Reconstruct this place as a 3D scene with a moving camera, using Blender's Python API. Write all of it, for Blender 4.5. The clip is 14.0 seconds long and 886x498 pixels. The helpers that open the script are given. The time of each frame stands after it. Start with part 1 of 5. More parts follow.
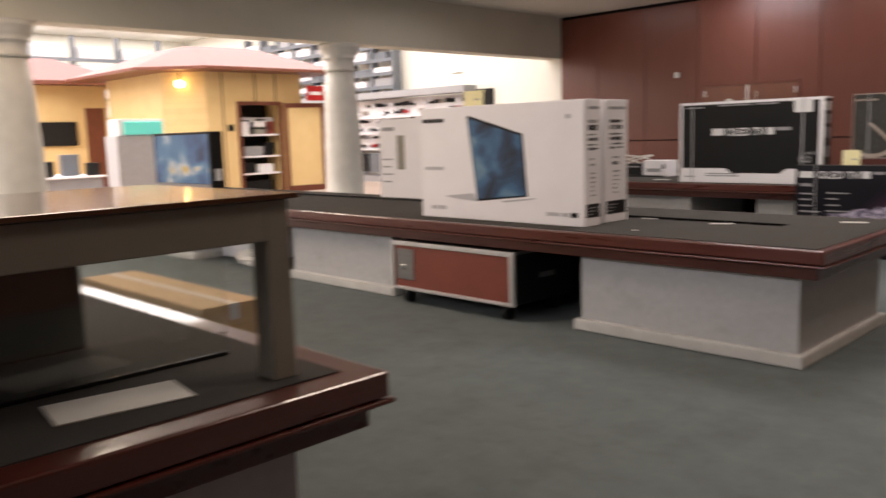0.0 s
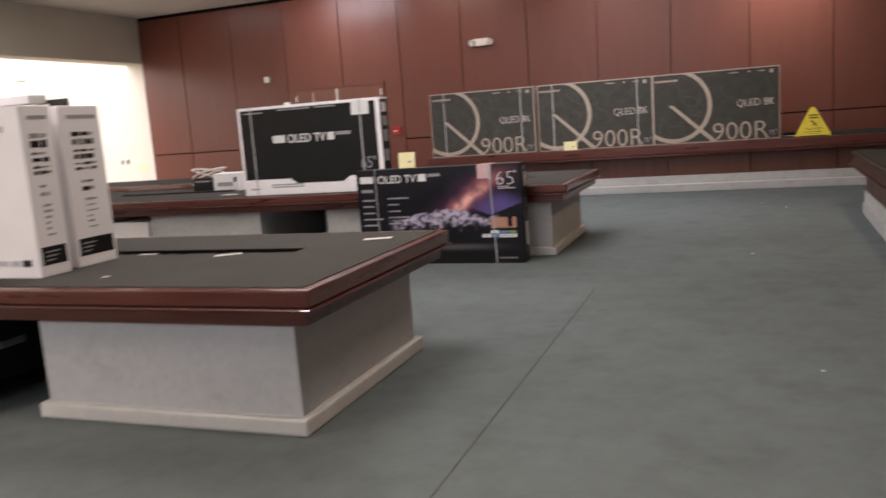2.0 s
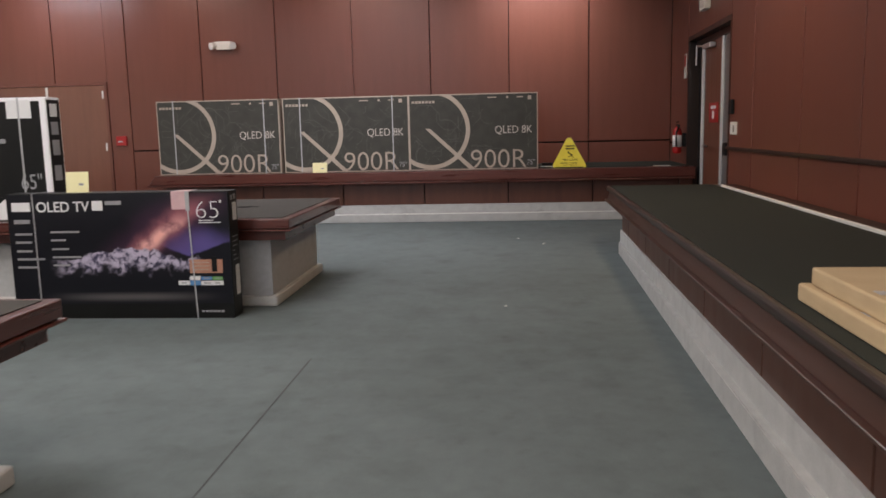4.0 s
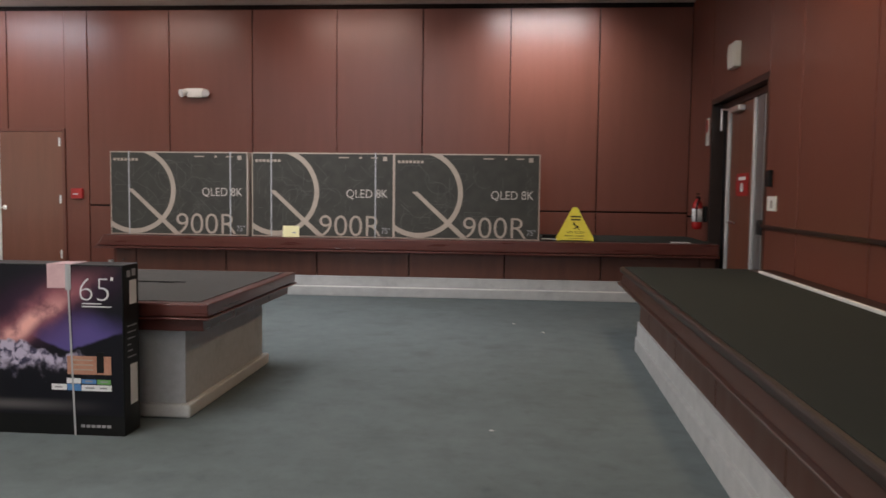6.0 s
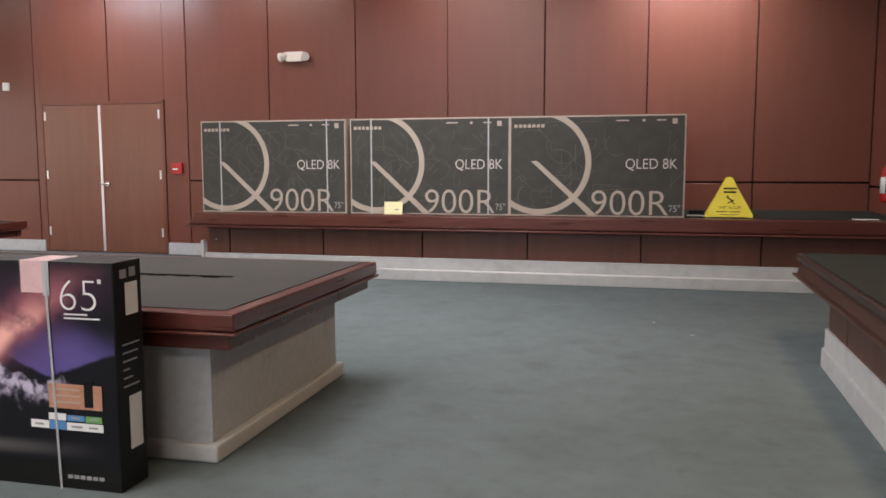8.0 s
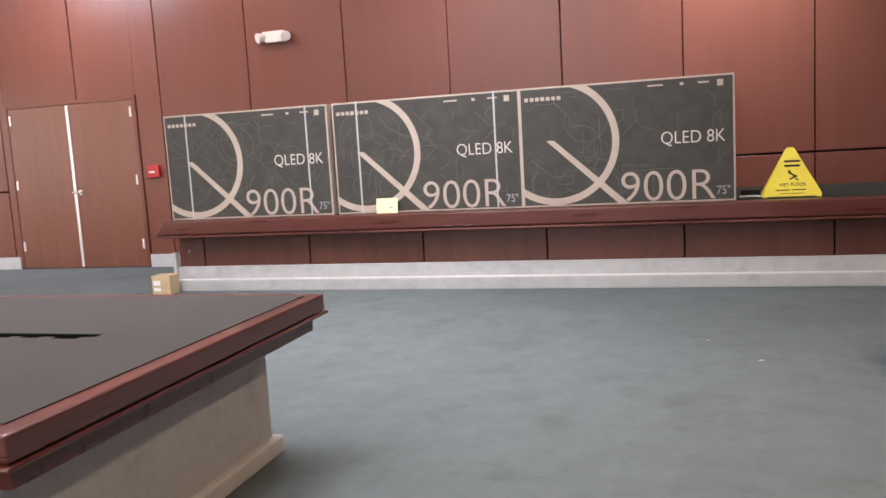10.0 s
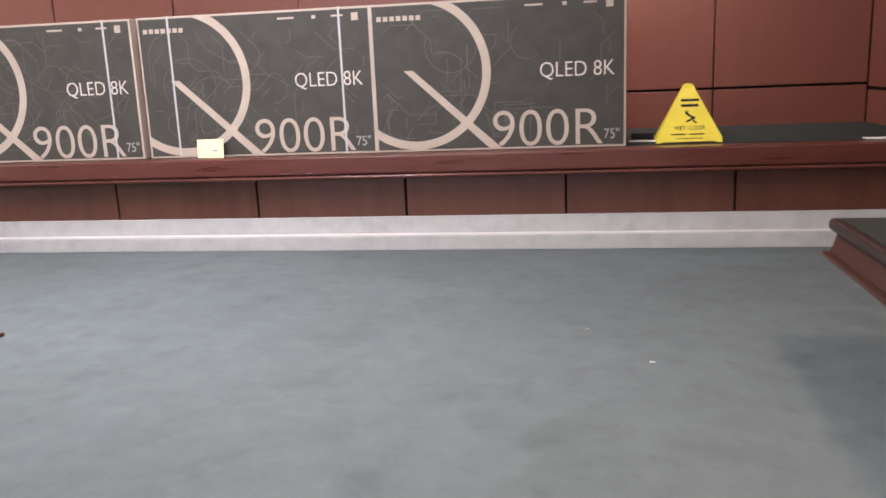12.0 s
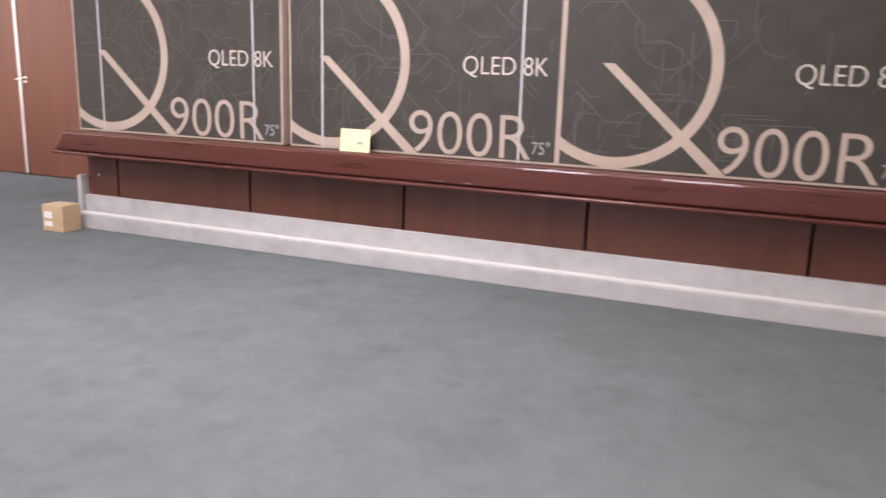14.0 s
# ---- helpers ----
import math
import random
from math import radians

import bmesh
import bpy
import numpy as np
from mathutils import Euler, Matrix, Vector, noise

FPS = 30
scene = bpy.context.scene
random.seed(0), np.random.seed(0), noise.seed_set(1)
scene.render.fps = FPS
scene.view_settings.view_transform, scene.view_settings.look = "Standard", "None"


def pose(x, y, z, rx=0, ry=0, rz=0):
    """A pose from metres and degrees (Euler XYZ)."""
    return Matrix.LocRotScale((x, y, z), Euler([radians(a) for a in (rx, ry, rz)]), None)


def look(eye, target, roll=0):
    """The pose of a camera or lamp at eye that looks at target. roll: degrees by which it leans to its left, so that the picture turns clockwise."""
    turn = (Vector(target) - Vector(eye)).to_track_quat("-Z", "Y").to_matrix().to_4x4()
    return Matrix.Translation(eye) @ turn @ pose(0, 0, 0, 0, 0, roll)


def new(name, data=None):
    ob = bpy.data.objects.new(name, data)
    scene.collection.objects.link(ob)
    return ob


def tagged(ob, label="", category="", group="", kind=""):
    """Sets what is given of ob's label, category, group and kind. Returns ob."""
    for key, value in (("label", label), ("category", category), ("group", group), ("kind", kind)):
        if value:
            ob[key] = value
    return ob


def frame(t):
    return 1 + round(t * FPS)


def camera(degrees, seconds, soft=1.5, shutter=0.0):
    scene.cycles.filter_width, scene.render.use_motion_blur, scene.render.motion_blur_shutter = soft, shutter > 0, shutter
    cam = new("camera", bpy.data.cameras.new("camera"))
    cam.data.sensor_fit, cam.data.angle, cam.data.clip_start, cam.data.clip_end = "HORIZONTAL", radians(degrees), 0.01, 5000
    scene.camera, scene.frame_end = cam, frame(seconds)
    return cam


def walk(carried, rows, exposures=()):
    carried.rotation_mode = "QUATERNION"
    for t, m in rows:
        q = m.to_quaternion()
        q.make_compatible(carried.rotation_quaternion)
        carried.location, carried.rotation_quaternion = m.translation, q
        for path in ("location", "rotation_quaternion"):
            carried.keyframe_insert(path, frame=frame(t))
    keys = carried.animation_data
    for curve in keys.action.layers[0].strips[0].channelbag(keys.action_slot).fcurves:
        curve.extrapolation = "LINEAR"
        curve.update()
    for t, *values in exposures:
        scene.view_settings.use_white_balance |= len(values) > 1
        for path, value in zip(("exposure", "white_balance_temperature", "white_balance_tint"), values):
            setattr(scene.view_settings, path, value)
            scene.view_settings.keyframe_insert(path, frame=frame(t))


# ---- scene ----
cam = camera(57.5, 14.0, soft=1.6, shutter=0.5)
PATH = [
    (0, (-0.461, 0.616, 1.358), (-1.871, 2.007, 1.077), -1.7),
    (0.4, (-0.44, 0.895, 1.338), (-1.664, 2.452, 1.058), -4.5),
    (0.5, (-0.434, 0.982, 1.33), (-1.636, 2.555, 1.048), -5.9),
    (1, (-0.392, 1.369, 1.33), (-1.58, 2.953, 1.048), -5.4),
    (1.5, (-0.363, 1.726, 1.318), (-1.39, 3.416, 1.019), -4.1),
    (2, (-0.346, 2.106, 1.327), (-1.044, 3.955, 1.021), -4.2),
    (2.5, (-0.308, 2.498, 1.321), (-0.947, 4.369, 1.02), -5.2),
    (3, (-0.289, 2.875, 1.311), (-0.883, 4.76, 1.007), -3.8),
    (3.5, (-0.27, 3.26, 1.321), (-0.473, 5.226, 1.015), 0.2),
    (3.7, (-0.262, 3.413, 1.321), (-0.425, 5.383, 1.019), -1.4),
    (5.8, (-0.199, 4.996, 1.333), (-0.322, 6.988, 1.198), 0.7),
    (6, (-0.203, 5.138, 1.331), (-0.361, 7.127, 1.193), 0.7),
    (6.5, (-0.225, 5.481, 1.317), (-0.419, 7.467, 1.181), 0.8),
    (7, (-0.229, 5.833, 1.296), (-0.477, 7.81, 1.121), 0.3),
    (7.5, (-0.225, 6.204, 1.302), (-0.643, 8.151, 1.114), -0.3),
    (8, (-0.257, 6.549, 1.303), (-0.728, 8.482, 1.096), -0.1),
    (8.2, (-0.271, 6.687, 1.303), (-0.764, 8.613, 1.087), -0.4),
    (10.4, (-0.284, 8.303, 1.326), (-0.846, 10.205, 1.062), -3.5),
    (10.5, (-0.276, 8.374, 1.326), (-0.833, 10.275, 1.053), -3.2),
    (11, (-0.222, 8.709, 1.313), (-0.647, 10.633, 0.979), -2.5),
    (11.4, (-0.192, 8.97, 1.312), (-0.491, 10.912, 0.952), -2.3),
    (11.5, (-0.189, 9.034, 1.312), (-0.482, 10.975, 0.935), -2.2),
    (12, (-0.195, 9.358, 1.305), (-0.510, 11.287, 0.884), -2.4),
    (12.5, (-0.221, 9.687, 1.298), (-0.678, 11.584, 0.86), -2.0),
    (13, (-0.27, 10.038, 1.299), (-0.749, 11.93, 0.862), -0.7),
    (13.5, (-0.339, 10.394, 1.301), (-0.928, 12.252, 0.856), 0.1),
    (14, (-0.414, 10.749, 1.304), (-1.169, 12.547, 0.861), 1.7),
]
# seconds, stops, kelvin, tint
EXPOSURES = [(0.0, -0.62, 7330, 21), (0.4, -0.28, 7130, 23), (1.0, -0.50, 7000, 19), (1.5, -0.45, 6930, 19), (2.0, -0.29, 7030, 20), (3.0, -0.33, 7030, 20), (3.7, -0.33, 6850, 18), (6.0, -0.42, 6730, 15), (7.0, -0.19, 6680, 14), (7.5, -0.06, 6760, 14), (8.0, 0.05, 6760, 16), (10.3, 0.67, 6690, 21), (11.0, 0.74, 6680, 21), (12.5, 0.64, 6700, 24), (14.0, 0.60, 6820, 28)]
walk(cam, [(t, look(eye, target, roll)) for t, eye, target, roll in PATH], EXPOSURES)

# ---- world and light ----
world = bpy.data.worlds.new("world")
scene.world = world
world.use_nodes = True
world.node_tree.nodes["Background"].inputs[0].default_value = (0.6, 0.7, 0.9, 1)
world.node_tree.nodes["Background"].inputs[1].default_value = 0.02


def lamp(name, x, y, z, power, size, colour=(1, 0.9, 0.78), size_y=None, spread=180, tilt=(0, 0, 0)):
    data = bpy.data.lights.new(name, "AREA")
    data.energy, data.color, data.size, data.spread = power, colour, size, radians(spread)
    data.shape = "RECTANGLE" if size_y else "DISK"
    if size_y:
        data.size_y = size_y
    ob = new(name, data)
    ob.matrix_world = pose(x, y, z, *tilt)
    return ob


WARM, COOL = (1.0, 0.86, 0.72), (0.93, 0.97, 1.0)
# bright sales hall beyond the columns
lamp("hall_light", -22.5, 6.0, 5.37, 8200, 18.0, COOL, 21.0)
# recessed spots along the panelled wall; the one at -5.6 is added wash
for x, power, colour in ((-10.6, 8, COOL), (-7.9, 60, (0.80, 0.88, 1.0)), (-5.6, 24, (1.0, 0.84, 0.76)), (-2.6, 30, (1.0, 0.78, 0.68))):
    lamp("wall_spot", x, 15.9, 4.05, power, 1.6, colour, 0.5, spread=140, tilt=(42, 0, 0))
lamp("wall_spot", 0.25, 16.2, 4.05, 56, 1.4, (0.88, 0.96, 1.0), 0.3, spread=118, tilt=(36, 0, 0))
# ceiling lights over the floor: warm at the near end, cooler towards the back wall
for x, y, power in ((-10.2, 11.5, 60), (-5.6, 11.8, 120), (-2.4, 13.0, 185)):
    lamp("ceiling_light", x, y, 4.07, power, 2.2, (0.95, 0.97, 1.0), 2.2, spread=170)
for x, y, power, colour in ((-10.2, 4.0, 120, (1.0, 0.87, 0.72)), (-6.0, 2.6, 140, (1.0, 0.87, 0.72)), (-3.4, 7.4, 145, (0.96, 0.97, 0.95))):
    lamp("ceiling_light", x, y, 4.07, power, 1.6, colour, 1.6, spread=165)
lamp("ceiling_light", -0.7, 4.4, 4.07, 80, 1.0, (1.0, 0.92, 0.82), 1.0, spread=150)
# cool fill lamps added behind; their source is unseen
for x, power in ((-7.0, 440), (-2.6, 340)):
    lamp("front_fill", x, -4.6, 4.05, power, 2.2, (0.88, 0.93, 1.0), 1.2, tilt=(50, 0, 0))
# small warm lamp added over the side platform to tint the wall
lamp("platform_fill", 1.5, 10.8, 4.07, 54, 0.5, (1.0, 0.80, 0.52), 0.5)

# ---- materials ----


def material(name, a, b=None, rough=0.6, metal=0.0, scale=8.0, stretch=(1, 1, 1), fine=120.0, bump=0.15, mix_fine=0.35, vary=0.0, coat=0.0, spec=0.5, detail=5.0, rough_vary=0.1, grain=0.5):
    """Two scales of colour variation and fine relief, in metres."""
    m = bpy.data.materials.new(name)
    m.use_nodes = True
    n, l = m.node_tree.nodes, m.node_tree.links
    p = n["Principled BSDF"]
    b = b or tuple(c * 0.75 for c in a)
    geo = n.new("ShaderNodeTexCoord")
    mp = n.new("ShaderNodeMapping")
    mp.inputs["Scale"].default_value = stretch
    l.new(geo.outputs["Object"], mp.inputs[0])
    big = n.new("ShaderNodeTexNoise")
    big.inputs["Scale"].default_value, big.inputs["Detail"].default_value, big.inputs["Roughness"].default_value = scale, detail, grain
    small = n.new("ShaderNodeTexNoise")
    small.inputs["Scale"].default_value, small.inputs["Detail"].default_value = fine, 3.0
    l.new(mp.outputs[0], big.inputs["Vector"])
    l.new(mp.outputs[0], small.inputs["Vector"])
    mix = n.new("ShaderNodeMix")
    mix.inputs[0].default_value = mix_fine
    l.new(big.outputs["Fac"], mix.inputs[2])
    l.new(small.outputs["Fac"], mix.inputs[3])
    ramp = n.new("ShaderNodeValToRGB")
    ramp.color_ramp.elements[0].position, ramp.color_ramp.elements[1].position = 0.33, 0.67
    ramp.color_ramp.elements[0].color, ramp.color_ramp.elements[1].color = (*b, 1), (*a, 1)
    l.new(mix.outputs[0], ramp.inputs[0])
    colour = ramp.outputs[0]
    if vary:
        info = n.new("ShaderNodeObjectInfo")
        hsv = n.new("ShaderNodeHueSaturation")
        rng = n.new("ShaderNodeMapRange")
        rng.inputs[3].default_value, rng.inputs[4].default_value = 1 - vary, 1 + vary
        l.new(info.outputs["Random"], rng.inputs[0])
        l.new(rng.outputs[0], hsv.inputs["Value"])
        l.new(colour, hsv.inputs["Color"])
        colour = hsv.outputs[0]
    l.new(colour, p.inputs["Base Color"])
    rr = n.new("ShaderNodeMapRange")
    rr.inputs[3].default_value, rr.inputs[4].default_value = max(0.02, rough - rough_vary), min(1, rough + rough_vary)
    l.new(big.outputs["Fac"], rr.inputs[0])
    l.new(rr.outputs[0], p.inputs["Roughness"])
    p.inputs["Metallic"].default_value = metal
    p.inputs["Coat Weight"].default_value = coat
    p.inputs["Specular IOR Level"].default_value = spec
    if bump:
        bp = n.new("ShaderNodeBump")
        bp.inputs["Strength"].default_value, bp.inputs["Distance"].default_value = bump, 0.004
        l.new(mix.outputs[0], bp.inputs["Height"])
        l.new(bp.outputs[0], p.inputs["Normal"])
    return m


def glowing(name, colour, strength):
    m = bpy.data.materials.new(name)
    m.use_nodes = True
    p = m.node_tree.nodes["Principled BSDF"]
    p.inputs["Base Color"].default_value = (*colour, 1)
    p.inputs["Emission Color"].default_value = (*colour, 1)
    p.inputs["Emission Strength"].default_value = strength
    return m


VENEER = material("mahogany_veneer", (0.156, 0.047, 0.030), (0.137, 0.040, 0.025), 0.40, scale=2.2, stretch=(4, 4, 0.45), fine=40, bump=0.02, vary=0.08, spec=0.33, rough_vary=0.05, coat=0.3)
VENEER.node_tree.nodes["Principled BSDF"].inputs["Coat Roughness"].default_value = 0.32
DOORWOOD = material("door_veneer", (0.175, 0.062, 0.036), (0.14, 0.048, 0.027), 0.38, scale=2.0, stretch=(6, 6, 0.5), fine=40, bump=0.04, vary=0.08, coat=0.1)
EDGEWOOD = material("table_edge_wood", (0.112, 0.027, 0.019), (0.075, 0.017, 0.012), 0.3, scale=3.0, stretch=(0.6, 0.6, 8), fine=50, bump=0.03, coat=0.65)
LEDGEWOOD = material("ledge_wood", (0.112, 0.030, 0.022), (0.066, 0.017, 0.012), 0.3, scale=3.0, stretch=(0.5, 6, 6), fine=40, bump=0.04, coat=0.2)
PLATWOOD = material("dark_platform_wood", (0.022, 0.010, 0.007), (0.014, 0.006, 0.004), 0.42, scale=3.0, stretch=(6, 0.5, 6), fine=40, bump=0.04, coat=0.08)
# fascia and platform veneer: browner timber, darkened further for the shaded front
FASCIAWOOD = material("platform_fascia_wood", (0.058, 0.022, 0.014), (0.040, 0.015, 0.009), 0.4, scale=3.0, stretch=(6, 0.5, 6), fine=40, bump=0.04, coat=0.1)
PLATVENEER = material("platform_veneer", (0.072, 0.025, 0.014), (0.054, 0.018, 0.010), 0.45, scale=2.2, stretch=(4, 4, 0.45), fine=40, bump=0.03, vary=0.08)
# mahogany darkened for the shade under the ledge's overhang
SHADEDVENEER = material("shaded_ledge_veneer", (0.105, 0.034, 0.020), (0.070, 0.022, 0.013), 0.42, scale=2.6, stretch=(4, 4, 0.45), fine=40, bump=0.03, vary=0.10)
SEAM = material("carpet_seam", (0.075, 0.085, 0.085), (0.03, 0.034, 0.034), 0.95, scale=9, fine=60, bump=0.2)
SLOTSHADE = material("slot_shade_black", (0.004, 0.004, 0.004), rough=1.0, bump=0, spec=0.0)
GROOVE = material("groove", (0.010, 0.005, 0.004), rough=0.8, bump=0, spec=0.15)
CARPET = material("carpet", (0.141, 0.167, 0.169), (0.108, 0.129, 0.131), 0.95, scale=5.5, fine=150, bump=0.6, mix_fine=0.3, spec=0.12, detail=12, grain=0.68)


def stain(m, scale, amount, lo=0.56, hi=0.74):
    """Irregular darker marks over a material's colour."""
    n, l = m.node_tree.nodes, m.node_tree.links
    p = n["Principled BSDF"]
    source = p.inputs["Base Color"].links[0].from_socket
    tc, tx, rg, mx = n.new("ShaderNodeTexCoord"), n.new("ShaderNodeTexNoise"), n.new("ShaderNodeMapRange"), n.new("ShaderNodeMix")
    tx.inputs["Scale"].default_value, tx.inputs["Detail"].default_value, tx.inputs["Roughness"].default_value = scale, 7.0, 0.6
    l.new(tc.outputs["Object"], tx.inputs["Vector"])
    rg.inputs[1].default_value, rg.inputs[2].default_value, rg.inputs[4].default_value = lo, hi, amount
    l.new(tx.outputs["Fac"], rg.inputs[0])
    mx.data_type, mx.blend_type = "RGBA", "MULTIPLY"
    l.new(rg.outputs[0], mx.inputs[0])
    l.new(source, mx.inputs[6])
    mx.inputs[7].default_value = (0.35, 0.34, 0.32, 1)
    l.new(mx.outputs[2], p.inputs["Base Color"])


stain(CARPET, 2.6, 0.30, 0.52, 0.76)
stain(CARPET, 9.0, 0.20, 0.55, 0.75)
stain(CARPET, 0.45, 0.28, 0.42, 0.72)
TOPCARPET = material("table_carpet", (0.064, 0.060, 0.055), (0.042, 0.039, 0.036), 0.95, scale=3.0, fine=300, bump=0.7, mix_fine=0.6, spec=0.15)
PLATCARPET = material("platform_carpet", (0.034, 0.037, 0.031), (0.022, 0.025, 0.021), 0.95, scale=3.0, fine=300, bump=0.7, mix_fine=0.6, spec=0.15)
GREYCARPET = material("grey_wall_carpet", (0.52, 0.53, 0.54), (0.43, 0.44, 0.445), 0.95, scale=26, fine=230, bump=0.8, mix_fine=0.5, spec=0.15)
stain(GREYCARPET, 5.0, 0.22)
PLINTH = material("grey_plinth", (0.43, 0.435, 0.43), (0.33, 0.335, 0.33), 0.85, scale=9, fine=160, bump=0.5, mix_fine=0.4, spec=0.2, detail=8)
stain(PLINTH, 3.0, 0.25)
SKIRT = material("skirting_paint", (0.60, 0.60, 0.58), (0.50, 0.50, 0.48), 0.6, scale=6, fine=90, bump=0.1)
CREAM = material("cream_wall_paint", (0.70, 0.67, 0.57), (0.65, 0.62, 0.525), 0.8, scale=1.5, fine=160, bump=0.12)
CEIL = material("ceiling_paint", (0.72, 0.70, 0.64), (0.66, 0.64, 0.58), 0.85, scale=1.2, fine=160, bump=0.1)
WHITEWALL = material("white_wall_paint", (0.74, 0.72, 0.64), (0.68, 0.66, 0.585), 0.7, scale=1.5, fine=160, bump=0.1)
COLUMN = material("column_plaster", (0.70, 0.68, 0.62), (0.60, 0.58, 0.52), 0.6, scale=5, fine=110, bump=0.15)
TILE = material("hall_floor", (0.42, 0.33, 0.27), (0.34, 0.25, 0.2), 0.4, scale=1.5, fine=60, bump=0.05)
PALEKRAFT = material("pale_carton_print", (0.60, 0.55, 0.50), (0.52, 0.47, 0.42), 0.7, scale=8, fine=140, bump=0.03)
KRAFT = material("kraft_print", (0.43, 0.36, 0.30), (0.36, 0.30, 0.245), 0.75, scale=8, fine=140, bump=0.05)
CARDBOARD = material("cardboard", (0.38, 0.265, 0.155), (0.30, 0.205, 0.115), 0.85, scale=4, stretch=(1, 1, 6), fine=120, bump=0.15)
PALECARD = material("pale_cardboard", (0.52, 0.39, 0.235), (0.44, 0.32, 0.185), 0.8, scale=5, stretch=(1, 1, 6), fine=120, bump=0.12)
WHITECARD = material("white_carton", (0.86, 0.85, 0.87), (0.80, 0.79, 0.81), 0.55, scale=4, fine=100, bump=0.03)
BLACKCARD = material("black_carton", (0.010, 0.0105, 0.0105), (0.007, 0.0073, 0.0075), 0.45, scale=4, fine=120, bump=0.03, spec=0.2)
DARKPRINT = material("dark_green_print", (0.052, 0.051, 0.043), (0.034, 0.033, 0.028), 0.5, scale=7, fine=100, bump=0.03, spec=0.35)
WHITE = material("white_print", (0.75, 0.75, 0.75), (0.68, 0.68, 0.68), 0.6, scale=10, bump=0)
PALEPRINT = material("pale_grey_print", (0.50, 0.50, 0.52), (0.43, 0.43, 0.45), 0.6, scale=14, bump=0)
GREYPRINT = material("grey_print", (0.32, 0.32, 0.33), (0.26, 0.26, 0.27), 0.6, scale=10, bump=0)
FAINT = material("faint_print", (0.084, 0.082, 0.073), (0.056, 0.054, 0.048), 0.5, scale=10, bump=0)
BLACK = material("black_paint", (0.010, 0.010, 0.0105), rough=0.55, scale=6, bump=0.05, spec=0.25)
DARKGREY = material("dark_grey_laminate", (0.27, 0.255, 0.215), (0.23, 0.215, 0.18), 0.5, scale=5, fine=100, bump=0.05)
OLIVE = material("olive_laminate", (0.055, 0.055, 0.040), (0.043, 0.043, 0.031), 0.5, scale=5, bump=0.04)
# brown stands in for the kiosk's orange reflection on a dark board
GLOSSTOP = material("glossy_reflection_brown", (0.10, 0.045, 0.025), (0.07, 0.03, 0.016), 0.12, scale=4, bump=0.02, rough_vary=0.05)
STRAP = material("packing_strap", (0.43, 0.44, 0.445), (0.35, 0.36, 0.37), 0.3, scale=20, bump=0.05)
YELLOW = material("yellow_plastic", (0.78, 0.66, 0.06), (0.68, 0.56, 0.04), 0.35, scale=6, fine=60, bump=0.04)
NOTE = material("yellow_note_paper", (0.82, 0.77, 0.46), (0.78, 0.72, 0.40), 0.8, scale=12, bump=0.03)
ALU = material("brushed_aluminium", (0.78, 0.78, 0.78), (0.66, 0.66, 0.66), 0.45, metal=1.0, scale=6, stretch=(1, 1, 30), bump=0.03)
DULLMETAL = material("dull_grey_metal", (0.30, 0.30, 0.30), (0.22, 0.22, 0.22), 0.4, metal=0.7, scale=6, stretch=(1, 1, 30), bump=0.03)
PINKTAPE = material("pale_pink_tape", (0.62, 0.42, 0.42), (0.54, 0.34, 0.36), 0.35, scale=14, bump=0.04)
CHROME = material("chrome", (0.8, 0.8, 0.8), (0.7, 0.7, 0.7), 0.12, metal=1.0, scale=6, bump=0)
REDBOARD = material("red_brown_board", (0.23, 0.055, 0.035), (0.17, 0.038, 0.024), 0.5, scale=3, fine=60, bump=0.05)
RED = material("red_paint", (0.48, 0.02, 0.02), (0.36, 0.012, 0.012), 0.35, scale=8, bump=0.03)
PLASTIC = material("white_plastic", (0.74, 0.73, 0.68), (0.68, 0.67, 0.62), 0.45, scale=8, bump=0.03)
PAPER = material("white_paper", (0.78, 0.77, 0.73), (0.70, 0.69, 0.65), 0.8, scale=9, bump=0.2)
OCHRE = material("ochre_kiosk_wall", (0.78, 0.58, 0.29), (0.72, 0.51, 0.24), 0.6, scale=3, fine=80, bump=0.05, vary=0.05)
PINKROOF = material("pink_roof", (0.20, 0.095, 0.088), (0.155, 0.072, 0.066), 0.6, scale=3, stretch=(1, 8, 1), fine=60, bump=0.1)
REDTRIM = material("red_wood_trim", (0.19, 0.055, 0.03), (0.13, 0.036, 0.02), 0.4, scale=5, bump=0.05)
STEELBLUE = material("rack_steel", (0.13, 0.145, 0.165), (0.09, 0.10, 0.115), 0.5, scale=6, bump=0.05)
ORANGEPRINT = material("orange_print", (0.48, 0.25, 0.17), (0.38, 0.17, 0.11), 0.5, scale=18, bump=0)
BLUEPRINT = material("blue_print", (0.10, 0.27, 0.55), (0.06, 0.2, 0.45), 0.5, scale=18, bump=0)
GREENPRINT = material("green_print", (0.15, 0.38, 0.12), (0.1, 0.3, 0.08), 0.5, scale=18, bump=0)
GLASS = bpy.data.materials.new("clear_glass")
GLASS.use_nodes = True
for key, value in (("Base Color", (0.93, 0.97, 0.95, 1)), ("Roughness", 0.04), ("Transmission Weight", 1.0), ("IOR", 1.48)):
    GLASS.node_tree.nodes["Principled BSDF"].inputs[key].default_value = value
TEALGLOW = glowing("teal_screen", (0.10, 0.62, 0.54), 0.7)
BULB = glowing("warm_bulb", (1.0, 0.72, 0.30), 25.0)


